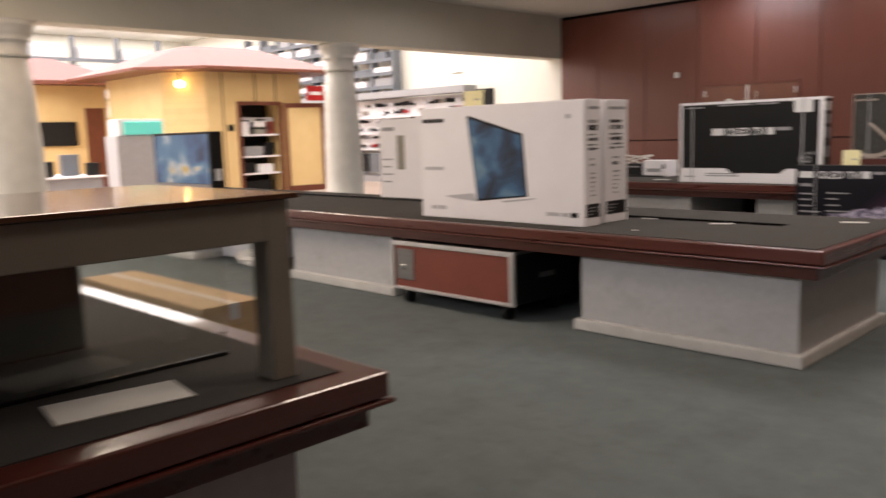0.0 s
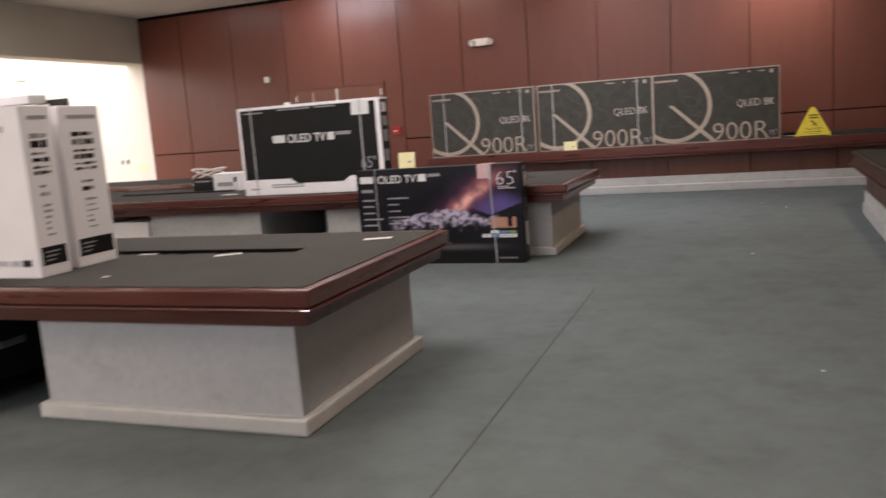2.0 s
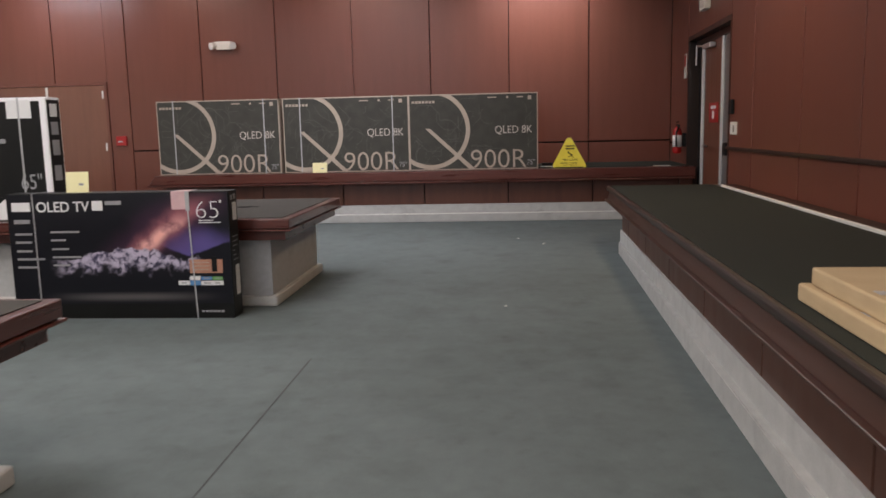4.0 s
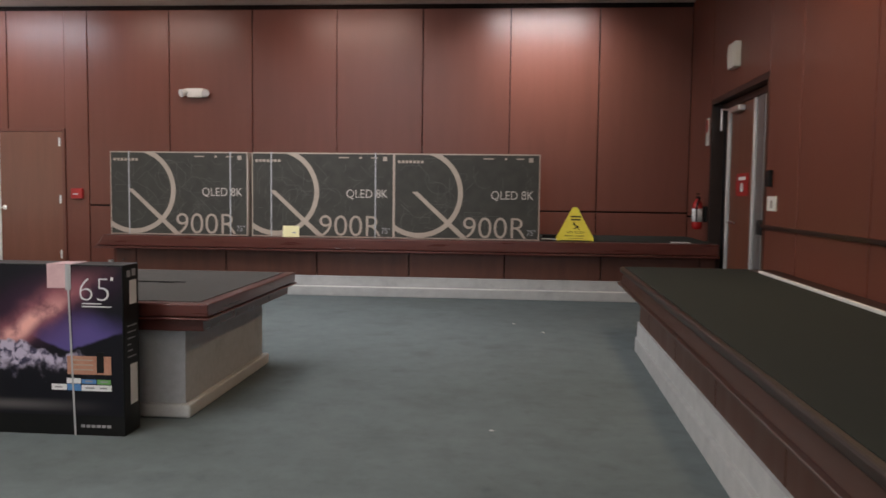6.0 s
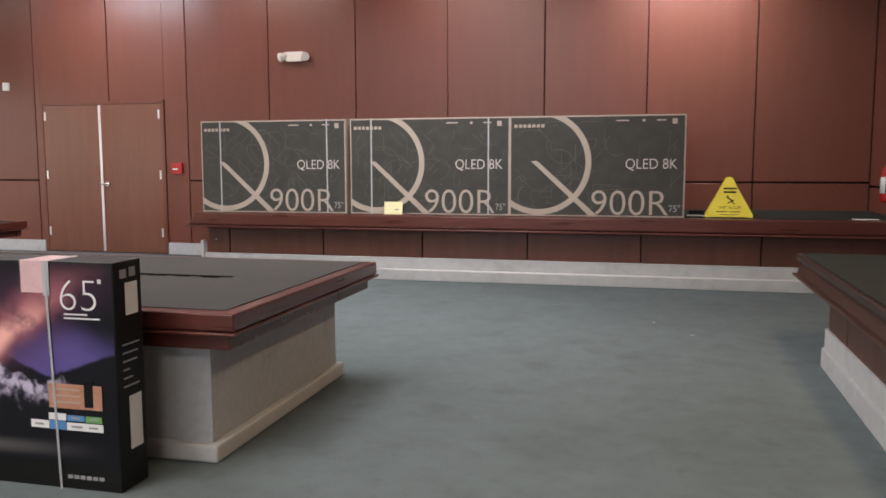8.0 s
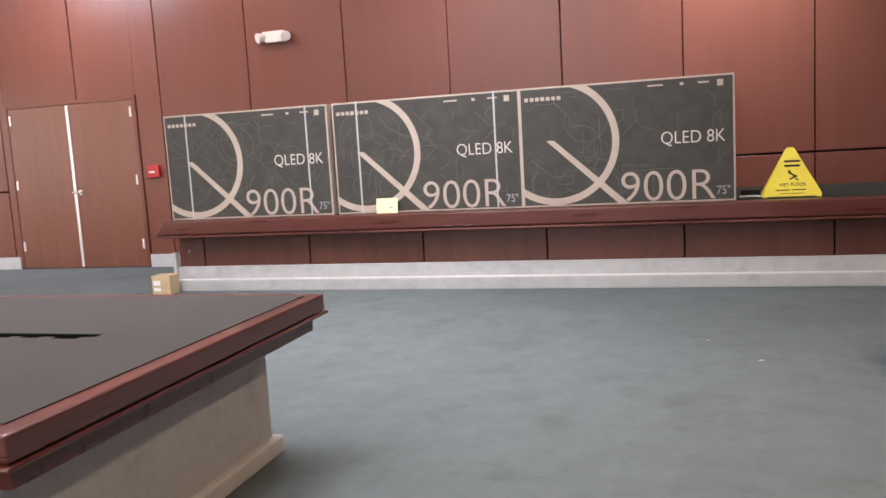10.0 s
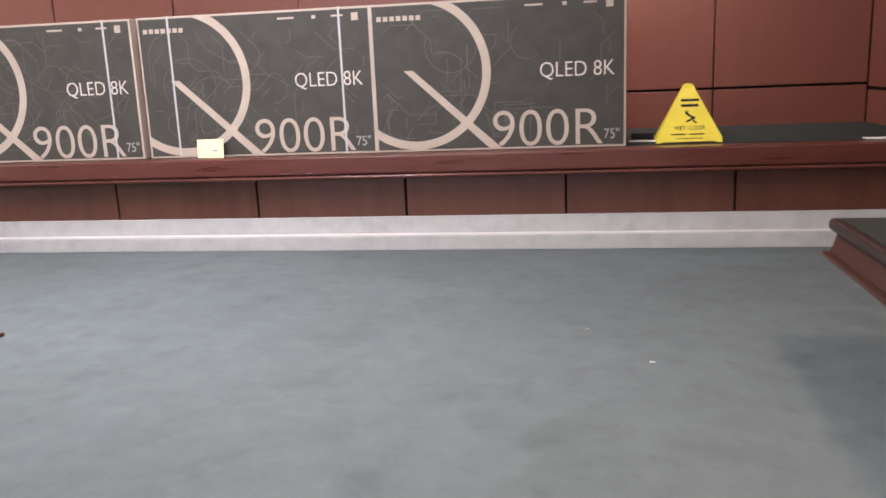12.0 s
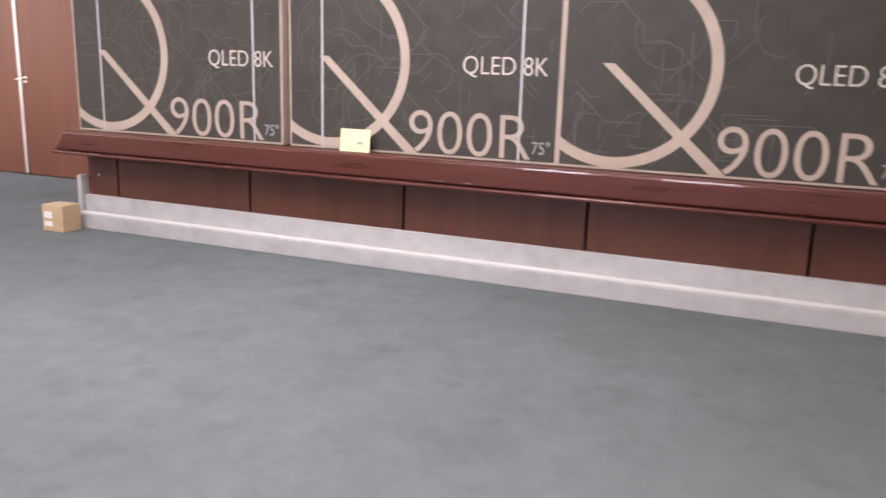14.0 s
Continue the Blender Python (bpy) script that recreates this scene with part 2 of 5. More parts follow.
def picture(name, stops, scale=3.0, stretch=(1, 1, 1), rough=0.4, detail=6, distort=0.6):
    """Printed picture: soft patches of several colours."""
    m = bpy.data.materials.new(name)
    m.use_nodes = True
    n, l = m.node_tree.nodes, m.node_tree.links
    p = n["Principled BSDF"]
    tc, mp, tx, rp = n.new("ShaderNodeTexCoord"), n.new("ShaderNodeMapping"), n.new("ShaderNodeTexNoise"), n.new("ShaderNodeValToRGB")
    mp.inputs["Scale"].default_value = stretch
    tx.inputs["Scale"].default_value, tx.inputs["Detail"].default_value, tx.inputs["Distortion"].default_value = scale, detail, distort
    l.new(tc.outputs["Object"], mp.inputs[0])
    l.new(mp.outputs[0], tx.inputs["Vector"])
    l.new(tx.outputs["Fac"], rp.inputs[0])
    e = rp.color_ramp.elements
    e[0].position, e[0].color = stops[0][0], (*stops[0][1], 1)
    e[1].position, e[1].color = stops[-1][0], (*stops[-1][1], 1)
    for at, c in stops[1:-1]:
        e.new(at).color = (*c, 1)
    l.new(rp.outputs[0], p.inputs["Base Color"])
    p.inputs["Roughness"].default_value = rough
    return m


BLUEPIC = picture("blue_screen_picture", [(0.36, (0.006, 0.012, 0.025)), (0.44, (0.012, 0.045, 0.10)), (0.54, (0.035, 0.125, 0.25)), (0.70, (0.16, 0.30, 0.40))], 3.4, detail=6, distort=0.9)
COLOURPIC = picture("colour_box_picture", [(0.3, (0.01, 0.03, 0.08)), (0.45, (0.03, 0.12, 0.32)), (0.56, (0.10, 0.26, 0.46)), (0.64, (0.55, 0.62, 0.66)), (0.70, (0.62, 0.45, 0.06)), (0.8, (0.3, 0.4, 0.5))], 2.4, detail=5, distort=0.5)


def night_print():
    """Printed night picture: violet sky, a leaning glowing cloud and snowy peaks, in metres of the carton's front."""
    m = bpy.data.materials.new("night_mountain_print")
    m.use_nodes = True
    n, l = m.node_tree.nodes, m.node_tree.links
    p = n["Principled BSDF"]

    def op(kind, a, b=None, c=None):
        k = n.new("ShaderNodeMath")
        k.operation = kind
        for q, v in enumerate((a, b, c)):
            if v is None:
                continue
            if isinstance(v, (int, float)):
                k.inputs[q].default_value = v
            else:
                l.new(v, k.inputs[q])
        return k.outputs[0]

    def soft(v, lo, hi):
        k = n.new("ShaderNodeMapRange")
        k.interpolation_type = "SMOOTHSTEP"
        k.inputs[1].default_value, k.inputs[2].default_value = lo, hi
        l.new(v, k.inputs[0])
        return k.outputs[0]

    def blend(f, a, b):
        k = n.new("ShaderNodeMix")
        k.data_type = "RGBA"
        l.new(f, k.inputs[0])
        for q, v in ((6, a), (7, b)):
            if isinstance(v, tuple):
                k.inputs[q].default_value = (*v, 1)
            else:
                l.new(v, k.inputs[q])
        return k.outputs[2]

    def clouds(scale, detail=6, distort=0.0):
        k = n.new("ShaderNodeTexNoise")
        k.inputs["Scale"].default_value, k.inputs["Detail"].default_value, k.inputs["Distortion"].default_value = scale, detail, distort
        l.new(tc.outputs["Object"], k.inputs["Vector"])
        return k.outputs["Fac"]

    tc, sep = n.new("ShaderNodeTexCoord"), n.new("ShaderNodeSeparateXYZ")
    l.new(tc.outputs["Object"], sep.inputs[0])
    x, z = sep.outputs[0], sep.outputs[2]
    n1, n2 = clouds(4.0, 8, 0.4), clouds(11.0, 9, 0.2)
    # violet glow low on one side, over a dark slope
    gx = op("MULTIPLY", op("SUBTRACT", x, -2.50), 2.3)
    gz = op("MULTIPLY", op("SUBTRACT", z, 0.47), 4.0)
    glow = soft(op("ADD", op("ADD", op("MULTIPLY", gx, gx), op("MULTIPLY", gz, gz)), op("MULTIPLY", op("SUBTRACT", n1, 0.5), 0.5)), 1.0, 0.0)
    slope = op("ADD", op("MULTIPLY", op("ABSOLUTE", op("SUBTRACT", x, -2.54)), 0.38), op("ADD", 0.435, op("MULTIPLY", n2, 0.04)))
    glow = op("MULTIPLY", glow, soft(op("SUBTRACT", z, slope), -0.008, 0.012))
    colour = blend(glow, (0.008, 0.008, 0.012), (0.11, 0.085, 0.27))
    # haze and leaning cloud from (-2.9, 0.5) up to (-2.6, 0.77)
    off = op("SUBTRACT", x, op("ADD", op("MULTIPLY", op("SUBTRACT", z, 0.52), 1.1), -2.87))
    off = op("ADD", off, op("MULTIPLY", op("SUBTRACT", n1, 0.5), 0.22))
    haze = soft(op("ABSOLUTE", off), 0.42, 0.05)
    wide = soft(op("ABSOLUTE", off), 0.21, 0.03)
    narrow = soft(op("ABSOLUTE", off), 0.12, 0.01)
    high = op("MULTIPLY", soft(z, 0.43, 0.54), soft(z, 0.95, 0.74))
    core = op("MULTIPLY", soft(z, 0.46, 0.56), soft(z, 0.80, 0.62))
    colour = blend(op("MULTIPLY", op("MULTIPLY", haze, high), 0.6), colour, (0.085, 0.035, 0.075))
    colour = blend(op("MULTIPLY", op("MULTIPLY", wide, high), soft(n2, 0.15, 0.55)), colour, (0.34, 0.12, 0.14))
    colour = blend(op("MULTIPLY", op("MULTIPLY", narrow, core), soft(n2, 0.25, 0.6)), colour, (0.88, 0.47, 0.42))
    # peaks: ragged crest, pale snow streaked with rock
    crest = op("ADD", op("ADD", 0.375, op("MULTIPLY", n2, 0.12)), op("MULTIPLY", soft(op("ABSOLUTE", op("SUBTRACT", x, -3.02)), 0.50, 0.05), 0.085))
    under = soft(op("SUBTRACT", crest, z), -0.008, 0.01)
    ragged = op("ADD", z, op("MULTIPLY", op("SUBTRACT", clouds(13.0, 8, 0.3), 0.5), 0.30))
    foot = soft(ragged, 0.33, 0.43)
    side = soft(op("ABSOLUTE", op("SUBTRACT", x, -3.0)), 0.62, 0.42)
    snow = soft(clouds(26.0, 9, 0.5), 0.36, 0.58)
    rock = blend(snow, (0.06, 0.055, 0.10), (0.50, 0.45, 0.58))
    colour = blend(op("MULTIPLY", op("MULTIPLY", under, foot), side), colour, rock)
    # pale band at the foot of the print: the floor's reflection, painted in
    floor_gloss = op("MULTIPLY", soft(op("ABSOLUTE", op("SUBTRACT", z, 0.162)), 0.045, 0.0), soft(op("ABSOLUTE", op("SUBTRACT", x, -3.0)), 0.75, 0.1))
    colour = blend(op("MULTIPLY", floor_gloss, 0.25), colour, (0.35, 0.33, 0.33))
    l.new(colour, p.inputs["Base Color"])
    p.inputs["Roughness"].default_value = 0.35
    p.inputs["Specular IOR Level"].default_value = 0.25
    return m


NIGHTPIC = night_print()

# ---- building helpers ----


def cube(bm, x0, x1, y0, y1, z0, z1, bevel=0.0, segments=2):
    m = Matrix.LocRotScale(((x0 + x1) / 2, (y0 + y1) / 2, (z0 + z1) / 2), None, (abs(x1 - x0), abs(y1 - y0), abs(z1 - z0)))
    r = bmesh.ops.create_cube(bm, size=1, matrix=m)
    if bevel:
        edges = list({e for v in r["verts"] for e in v.link_edges})
        bmesh.ops.bevel(bm, geom=edges, offset=bevel, segments=segments, affect="EDGES", profile=0.6)
    return bm


def box(*a, bevel=0.0, segments=2):
    return cube(bmesh.new(), *a, bevel=bevel, segments=segments)


def prism(points, y0, y1, bm=None):
    """A flat shape of (x, z) corners, from y0 to y1."""
    bm = bm or bmesh.new()
    f = bm.faces.new([bm.verts.new((x, y0, z)) for x, z in points])
    r = bmesh.ops.extrude_face_region(bm, geom=[f])
    bmesh.ops.translate(bm, verts=[v for v in r["geom"] if isinstance(v, bmesh.types.BMVert)], vec=(0, y1 - y0, 0))
    bmesh.ops.recalc_face_normals(bm, faces=bm.faces)
    return bm


def plan(points, z0, z1):
    """A standing shape over (x, y) corners."""
    bm = bmesh.new()
    f = bm.faces.new([bm.verts.new((x, y, z0)) for x, y in points])
    r = bmesh.ops.extrude_face_region(bm, geom=[f])
    bmesh.ops.translate(bm, verts=[v for v in r["geom"] if isinstance(v, bmesh.types.BMVert)], vec=(0, 0, z1 - z0))
    bmesh.ops.recalc_face_normals(bm, faces=bm.faces)
    return bm


def rod(bm, a, b, r0, r1=None, sides=16):
    a, b = Vector(a), Vector(b)
    turn = (b - a).to_track_quat("Z", "Y").to_matrix().to_4x4()
    bmesh.ops.create_cone(bm, cap_ends=True, segments=sides, radius1=r0, radius2=r0 if r1 is None else r1, depth=(b - a).length, matrix=Matrix.Translation((a + b) / 2) @ turn)
    return bm


def lathe(profile, sides=32):
    """Rings of (radius, z)."""
    bm = bmesh.new()
    rings = [[bm.verts.new((r * math.cos(2 * math.pi * i / sides), r * math.sin(2 * math.pi * i / sides), z)) for i in range(sides)] for r, z in profile]
    for lo, hi in zip(rings, rings[1:]):
        for i in range(sides):
            bm.faces.new((lo[i], lo[(i + 1) % sides], hi[(i + 1) % sides], hi[i])).smooth = True
    bm.faces.new(rings[0][::-1])
    bm.faces.new(rings[-1])
    return bm


BASE = {}


def mesh_object(name, bm, mat):
    me = bpy.data.meshes.new(name)
    bm.to_mesh(me)
    bm.free()
    me.materials.append(mat)
    return new(name, me)


def thing(name, x, y, z, label, category, group="", kind=""):
    ob = new(name)
    ob.empty_display_size = 0.1
    ob.location = (x, y, z)
    BASE[ob] = Matrix.Translation((x, y, z))
    return tagged(ob, label, category, group, kind)


def hang(ob, parent):
    ob.parent = parent
    ob.matrix_parent_inverse = BASE.get(parent, Matrix()).inverted()
    BASE[ob] = Matrix()
    return ob


def part(name, bm, mat, parent=None, label=""):
    ob = mesh_object(name, bm, mat)
    if parent:
        hang(ob, parent)
    return tagged(ob, label)


def out_of_square(ob):
    """The right-hand side of the room leans in by 1.3 degrees, about the far corner."""
    m = Matrix.Translation((2.4, 17.13, 0)) @ pose(0, 0, 0, 0, 0, -1.3) @ Matrix.Translation((-2.4, -17.13, 0))
    ob.matrix_basis = m @ ob.matrix_basis
    return ob


def setting(name, bm, mat, label, category):
    return tagged(mesh_object(name, bm, mat), label, category, kind="structure")


def lettering(body, size, mat, parent, m, width=None, label="", bold=0.0, name="lettering"):
    """Built-in font, cut to a mesh; m maps the text's plane into the world."""
    cu = bpy.data.curves.new("text", "FONT")
    cu.body, cu.size, cu.extrude, cu.offset = body, size, 0.0008, bold
    tmp = bpy.data.objects.new("text", cu)
    me = bpy.data.meshes.new_from_object(tmp)
    bpy.data.objects.remove(tmp)
    xs = [v.co.x for v in me.vertices]
    s = width / (max(xs) - min(xs)) if width else 1.0
    me.transform(m @ Matrix.Diagonal((s, 1, 1, 1)) @ Matrix.Translation((-min(xs), 0, 0)))
    me.materials.append(mat)
    return tagged(hang(new(name, me), parent), label)


def facing(x, y, z):
    """Upright plane that faces -y."""
    return pose(x, y, z, 90, 0, 0)

# ---- setting: floors, ceilings, walls ----
XW, XE, YN, YS, CZ = -12.85, 2.40, 17.13, -6.0, 4.1
setting("floor", box(XW - 0.2, XE + 0.2, YS - 0.2, YN + 0.2, -0.2, 0), CARPET, "worn grey-green low-pile carpet floor", "floor")
setting("floor_hall", box(-32, XW - 0.2, YS - 0.2, YN + 0.2, -0.2, 0.0), TILE, "reddish beige floor of the bright sales hall", "floor")
setting("ceiling", box(XW, XE + 0.2, YS - 0.2, YN + 0.2, CZ, CZ + 0.15), CEIL, "plain cream painted ceiling", "ceiling")
setting("ceiling_hall", box(-32, XW - 0.4, YS - 0.2, YN + 0.2, 5.4, 5.55), CEIL, "white ceiling of the sales hall", "ceiling")
wall_north = setting("wall_north", box(XW, XE + 0.2, YN + 0.03, YN + 0.2, 0, CZ), GROOVE, "mahogany panelled back wall with dark joints", "wall")
setting("wall_south", box(XW, XE + 0.2, YS - 0.2, YS, 0, CZ), CREAM, "plain cream wall", "wall")
setting("wall_hall_north", box(-32, XW, YN + 0.03, YN + 0.2, 0, 5.4), WHITEWALL, "bright white wall of the sales hall", "wall")
setting("wall_hall_west", box(-32.2, -32, YS - 0.2, YN + 0.2, 0, 5.4), WHITEWALL, "white wall of the sales hall", "wall")
setting("wall_hall_south", box(-32, XW, YS - 0.2, YS, 0, 5.4), WHITEWALL, "white wall of the sales hall", "wall")
beam = setting("beam", box(XW - 0.45, XW, YS, YN + 0.03, 3.12, CZ + 0.15, bevel=0.01), CREAM, "deep cream painted beam over the columns", "beam")
setting("beam_upper_wall", box(XW - 0.44, XW - 0.004, YS, YN + 0.03, CZ + 0.15, 5.4), CREAM, "cream wall above the beam", "wall")

# right wall, with a doorway
DY0, DY1, DZ = 13.30, 15.78, 2.55
wall_east = tagged(thing("wall_east", XE, 8, 0, "mahogany panelled side wall with a recessed doorway", "wall"), kind="structure")
for y0, y1, z0, z1 in ((YS, DY0, 0, CZ), (DY1, YN + 0.03, 0, CZ), (DY0, DY1, DZ, CZ)):
    part("wall_section", box(XE + 0.02, XE + 0.42, y0, y1, z0, z1), GROOVE, wall_east)
# far side and head near-black: the recess's shade put into the colour
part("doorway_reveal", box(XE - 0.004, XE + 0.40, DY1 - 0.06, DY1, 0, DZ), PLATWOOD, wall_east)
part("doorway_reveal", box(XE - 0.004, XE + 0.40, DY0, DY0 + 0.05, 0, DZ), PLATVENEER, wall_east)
part("doorway_reveal", box(XE - 0.004, XE + 0.40, DY0 + 0.05, DY1 - 0.06, DZ - 0.06, DZ), PLATWOOD, wall_east, "wooden head lining, darkened for the recess's shade")
part("wall_back", box(XE + 0.42, XE + 0.45, DY0 - 0.1, DY1 + 0.1, 0, DZ + 0.1), GROOVE, wall_east)

# panels of the back wall, 1.285 m apart, with a shadow gap under the ceiling
SEAMS = [1.085 - 1.285 * i for i in range(11)]
DX0, DX1, DTOP = -9.05, -7.05, 2.2
edges = [XE] + [s for s in SEAMS if s > XW + 0.2] + [XW]


def back_panel(a, b, z0, z1, gap_a=0.0065, gap_b=0.0065):
    part("panel", box(a + gap_a, b - gap_b, YN, YN + 0.028, z0 + 0.004, z1 - 0.004, bevel=0.004, segments=1), VENEER, wall_north)


for b, a in zip(edges, edges[1:]):
    thin_a, thin_b = (0.003 if abs(x + 2.77) < 0.1 else 0.0065 for x in (a, b))
    if a < DX1 and b > DX0:
        # beside the door a panel runs full height, above it only as wide as the door
        back_panel(max(a, DX0 - 0.056), min(b, DX1 + 0.056), DTOP + 0.046, CZ - 0.07, 0.008 if a > DX0 else 0.0, 0.008 if b < DX1 else 0.0)
        if a < DX0 - 0.1:
            back_panel(a, DX0 - 0.056, 0.0, CZ - 0.07, 0.008, 0.0)
        if b > DX1 + 0.1:
            back_panel(DX1 + 0.056, b, 0.0, CZ - 0.07, 0.0, 0.008)
    else:
        for z0, z1 in ((0.0, 1.075), (1.09, CZ - 0.07)):
            back_panel(a, b, z0, z1, thin_a, thin_b)
# panels of the right wall
ye = [YN, DY1, DY0 - 0.0, 12.35, 10.85, 9.58, 8.3, 7.0, 5.7, 4.4, 3.1, 1.8, 0.5, -0.8, -2.1, -3.4, -4.7, YS]
for b, a in zip(ye, ye[1:]):
    if a < DY1 - 0.1 and b > DY0:
        rows = [(DZ, CZ)]
    else:
        rows = [(0.0, 1.03), (1.05, CZ)]
    for z0, z1 in rows:
        part("panel", box(XE, XE + 0.018, a + 0.008, b - 0.008, z0 + 0.004, z1 - 0.004, bevel=0.004, segments=1), VENEER, wall_east)

setting("baseboard_north", box(XW, DX0 - 0.06, YN - 0.03, YN - 0.002, 0, 0.17, bevel=0.006), GREYCARPET, "grey carpet-covered skirting under the panels", "skirting")
setting("baseboard_north_east", box(DX1 + 0.06, -5.5, YN - 0.03, YN - 0.002, 0, 0.17, bevel=0.006), GREYCARPET, "grey carpet-covered skirting under the panels", "skirting")

# double door in the back wall
door = tagged(thing("door_1", (DX0 + DX1) / 2, YN, 0, "closed red-brown veneered double door", "door"), kind="structure")
mid = -8.07
part("leaf", box(DX0, mid - 0.004, YN - 0.012, YN + 0.02, 0.01, DTOP, bevel=0.004), DOORWOOD, door)
part("leaf", box(mid + 0.004, DX1, YN - 0.012, YN + 0.02, 0.01, DTOP, bevel=0.004), DOORWOOD, door)
part("meeting_strip", box(mid - 0.022, mid + 0.022, YN - 0.022, YN - 0.013, 0.02, DTOP - 0.01, bevel=0.003), ALU, door, "pale metal strip between the leaves")
for x in (DX0 - 0.05, DX1):
    part("jamb", box(x, x + 0.05, YN - 0.02, YN + 0.025, 0, DTOP + 0.05, bevel=0.004), VENEER, door)
part("head", box(DX0, DX1, YN - 0.02, YN + 0.025, DTOP + 0.002, DTOP + 0.05, bevel=0.004), VENEER, door)
bm = rod(bmesh.new(), (mid + 0.09, YN - 0.012, 1.03), (mid + 0.09, YN - 0.03, 1.03), 0.035)
rod(bm, (mid + 0.09, YN - 0.03, 1.03), (mid + 0.09, YN - 0.07, 1.03), 0.012)
cube(bm, mid + 0.0, mid + 0.1, YN - 0.078, YN - 0.062, 1.02, 1.04, bevel=0.006)
part("handle", bm, CHROME, door, "chrome lever handle")
for x in (DX0 + 0.02, DX1 - 0.05):
    for z in (0.25, 1.1, 1.98):
        part("hinge", box(x, x + 0.03, YN - 0.022, YN - 0.011, z, z + 0.13, bevel=0.004), ALU, door)

# exit door in the right wall, set back in the reveal
exit_door = tagged(thing("door_2", XE + 0.1, (DY0 + DY1) / 2, 0, "brown exit door with bright metal edges and a red notice", "door"), kind="structure")
DXF = XE + 0.13
part("leaf", box(DXF, DXF + 0.05, 14.27, 15.24, 0.02, DZ - 0.14, bevel=0.004), DOORWOOD, exit_door)
part("side_panel", box(DXF + 0.02, DXF + 0.06, 15.41, DY1 - 0.06, 0.02, DZ - 0.06), BLACK, exit_door)
part("side_panel", box(DXF + 0.02, DXF + 0.06, DY0 + 0.05, 13.85, 0.02, DZ - 0.06), BLACK, exit_door)
for y0, y1, x0, mt in ((15.34, 15.40, 0.02, ALU), (15.25, 15.33, -0.01, DULLMETAL), (14.20, 14.26, 0.02, ALU), (14.05, 14.19, -0.005, DULLMETAL), (13.86, 14.04, 0.005, DULLMETAL)):
    part("metal_edge", box(DXF - x0, DXF + 0.05, y0, y1, 0.02, DZ - 0.14, bevel=0.01), mt, exit_door, "bright aluminium edge" if mt is ALU else "dull grey metal edge")
part("head_rail", box(DXF - 0.02, DXF + 0.06, DY0 + 0.06, DY1 - 0.06, DZ - 0.14, DZ - 0.06, bevel=0.01), PLATWOOD, exit_door)
part("door_closer", box(DXF - 0.09, DXF - 0.004, 14.62, 15.0, DZ - 0.24, DZ - 0.17, bevel=0.012), ALU, exit_door, "grey metal door closer")
bm = rod(bmesh.new(), (DXF - 0.05, 15.0, DZ - 0.2), (DXF - 0.11, 15.3, DZ - 0.16), 0.012)
rod(bm, (DXF - 0.11, 15.3, DZ - 0.16), (DXF - 0.11, 15.32, DZ - 0.42), 0.012)
part("closer_arm", bm, ALU, exit_door)
part("notice", box(DXF - 0.008, DXF - 0.002, 14.42, 14.92, 1.34, 1.6, bevel=0.002), RED, exit_door, "red notice with a white figure")
part("notice_print", box(DXF - 0.0105, DXF - 0.008, 14.52, 14.82, 1.52, 1.56), WHITE, exit_door)
part("notice_print", box(DXF - 0.0105, DXF - 0.008, 14.62, 14.72, 1.39, 1.49), WHITE, exit_door)
bm = rod(bmesh.new(), (DXF, 14.98, 1.03), (DXF - 0.07, 14.98, 1.03), 0.014)
cube(bm, DXF - 0.08, DXF - 0.06, 14.7, 15.0, 1.015, 1.045, bevel=0.006)
part("handle", bm, CHROME, exit_door, "chrome lever handle")
part("panic_bar_end", box(XE - 0.03, XE + 0.12, DY0 + 0.05, DY0 + 0.2, 0.95, 1.1, bevel=0.02), BLACK, exit_door, "black end of the panic bar")
part("hold_rail", box(XE - 0.035, XE - 0.002, 9.0, DY0 + 0.02, 1.025, 1.06, bevel=0.006), PLATWOOD, exit_door)


# ---- back ledge ----
LZ, LY = 0.74, 15.28
ledge = thing("wall_ledge", -1.6, 16.2, 0, "long dark mahogany display ledge against the back wall", "ledge")
part("core", box(-5.36, XE - 0.004, 15.45, YN - 0.035, 0, 0.595), GROOVE, ledge)
bm = box(-5.56, XE - 0.004, LY, YN - 0.004, LZ - 0.145, LZ, bevel=0.018, segments=3)
for v in bm.verts:
    # the end is cut back towards the top
    if v.co.x < -5.4:
        v.co.x += 0.10 * (v.co.z - LZ + 0.145) / 0.145
part("top", bm, LEDGEWOOD, ledge)
part("edge_bead", box(-5.58, XE - 0.004, LY - 0.018, 15.7, LZ - 0.175, LZ - 0.15, bevel=0.01), LEDGEWOOD, ledge)
part("top_carpet", box(-5.40, XE - 0.006, LY + 0.16, YN - 0.004, LZ, LZ + 0.004), PLATCARPET, ledge, "dark carpet inlay")
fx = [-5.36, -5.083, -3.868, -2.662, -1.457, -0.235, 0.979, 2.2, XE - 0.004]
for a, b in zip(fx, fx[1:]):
    part("front_panel", box(a + 0.008, b - 0.008, 15.42, 15.45, 0.245, 0.555, bevel=0.004, segments=1), SHADEDVENEER, ledge)
part("end_panel", box(-5.40, -5.36, 15.44, YN - 0.04, 0.0, 0.555), VENEER, ledge)
part("skirting", box(-5.40, XE - 0.004, 15.39, 15.43, 0.11, 0.247, bevel=0.006), PLINTH, ledge, "pale grey mottled skirting")
part("kick_strip", box(-5.42, XE - 0.004, 15.30, 15.41, 0, 0.112, bevel=0.008), PLINTH, ledge, "pale grey mottled kick strip")
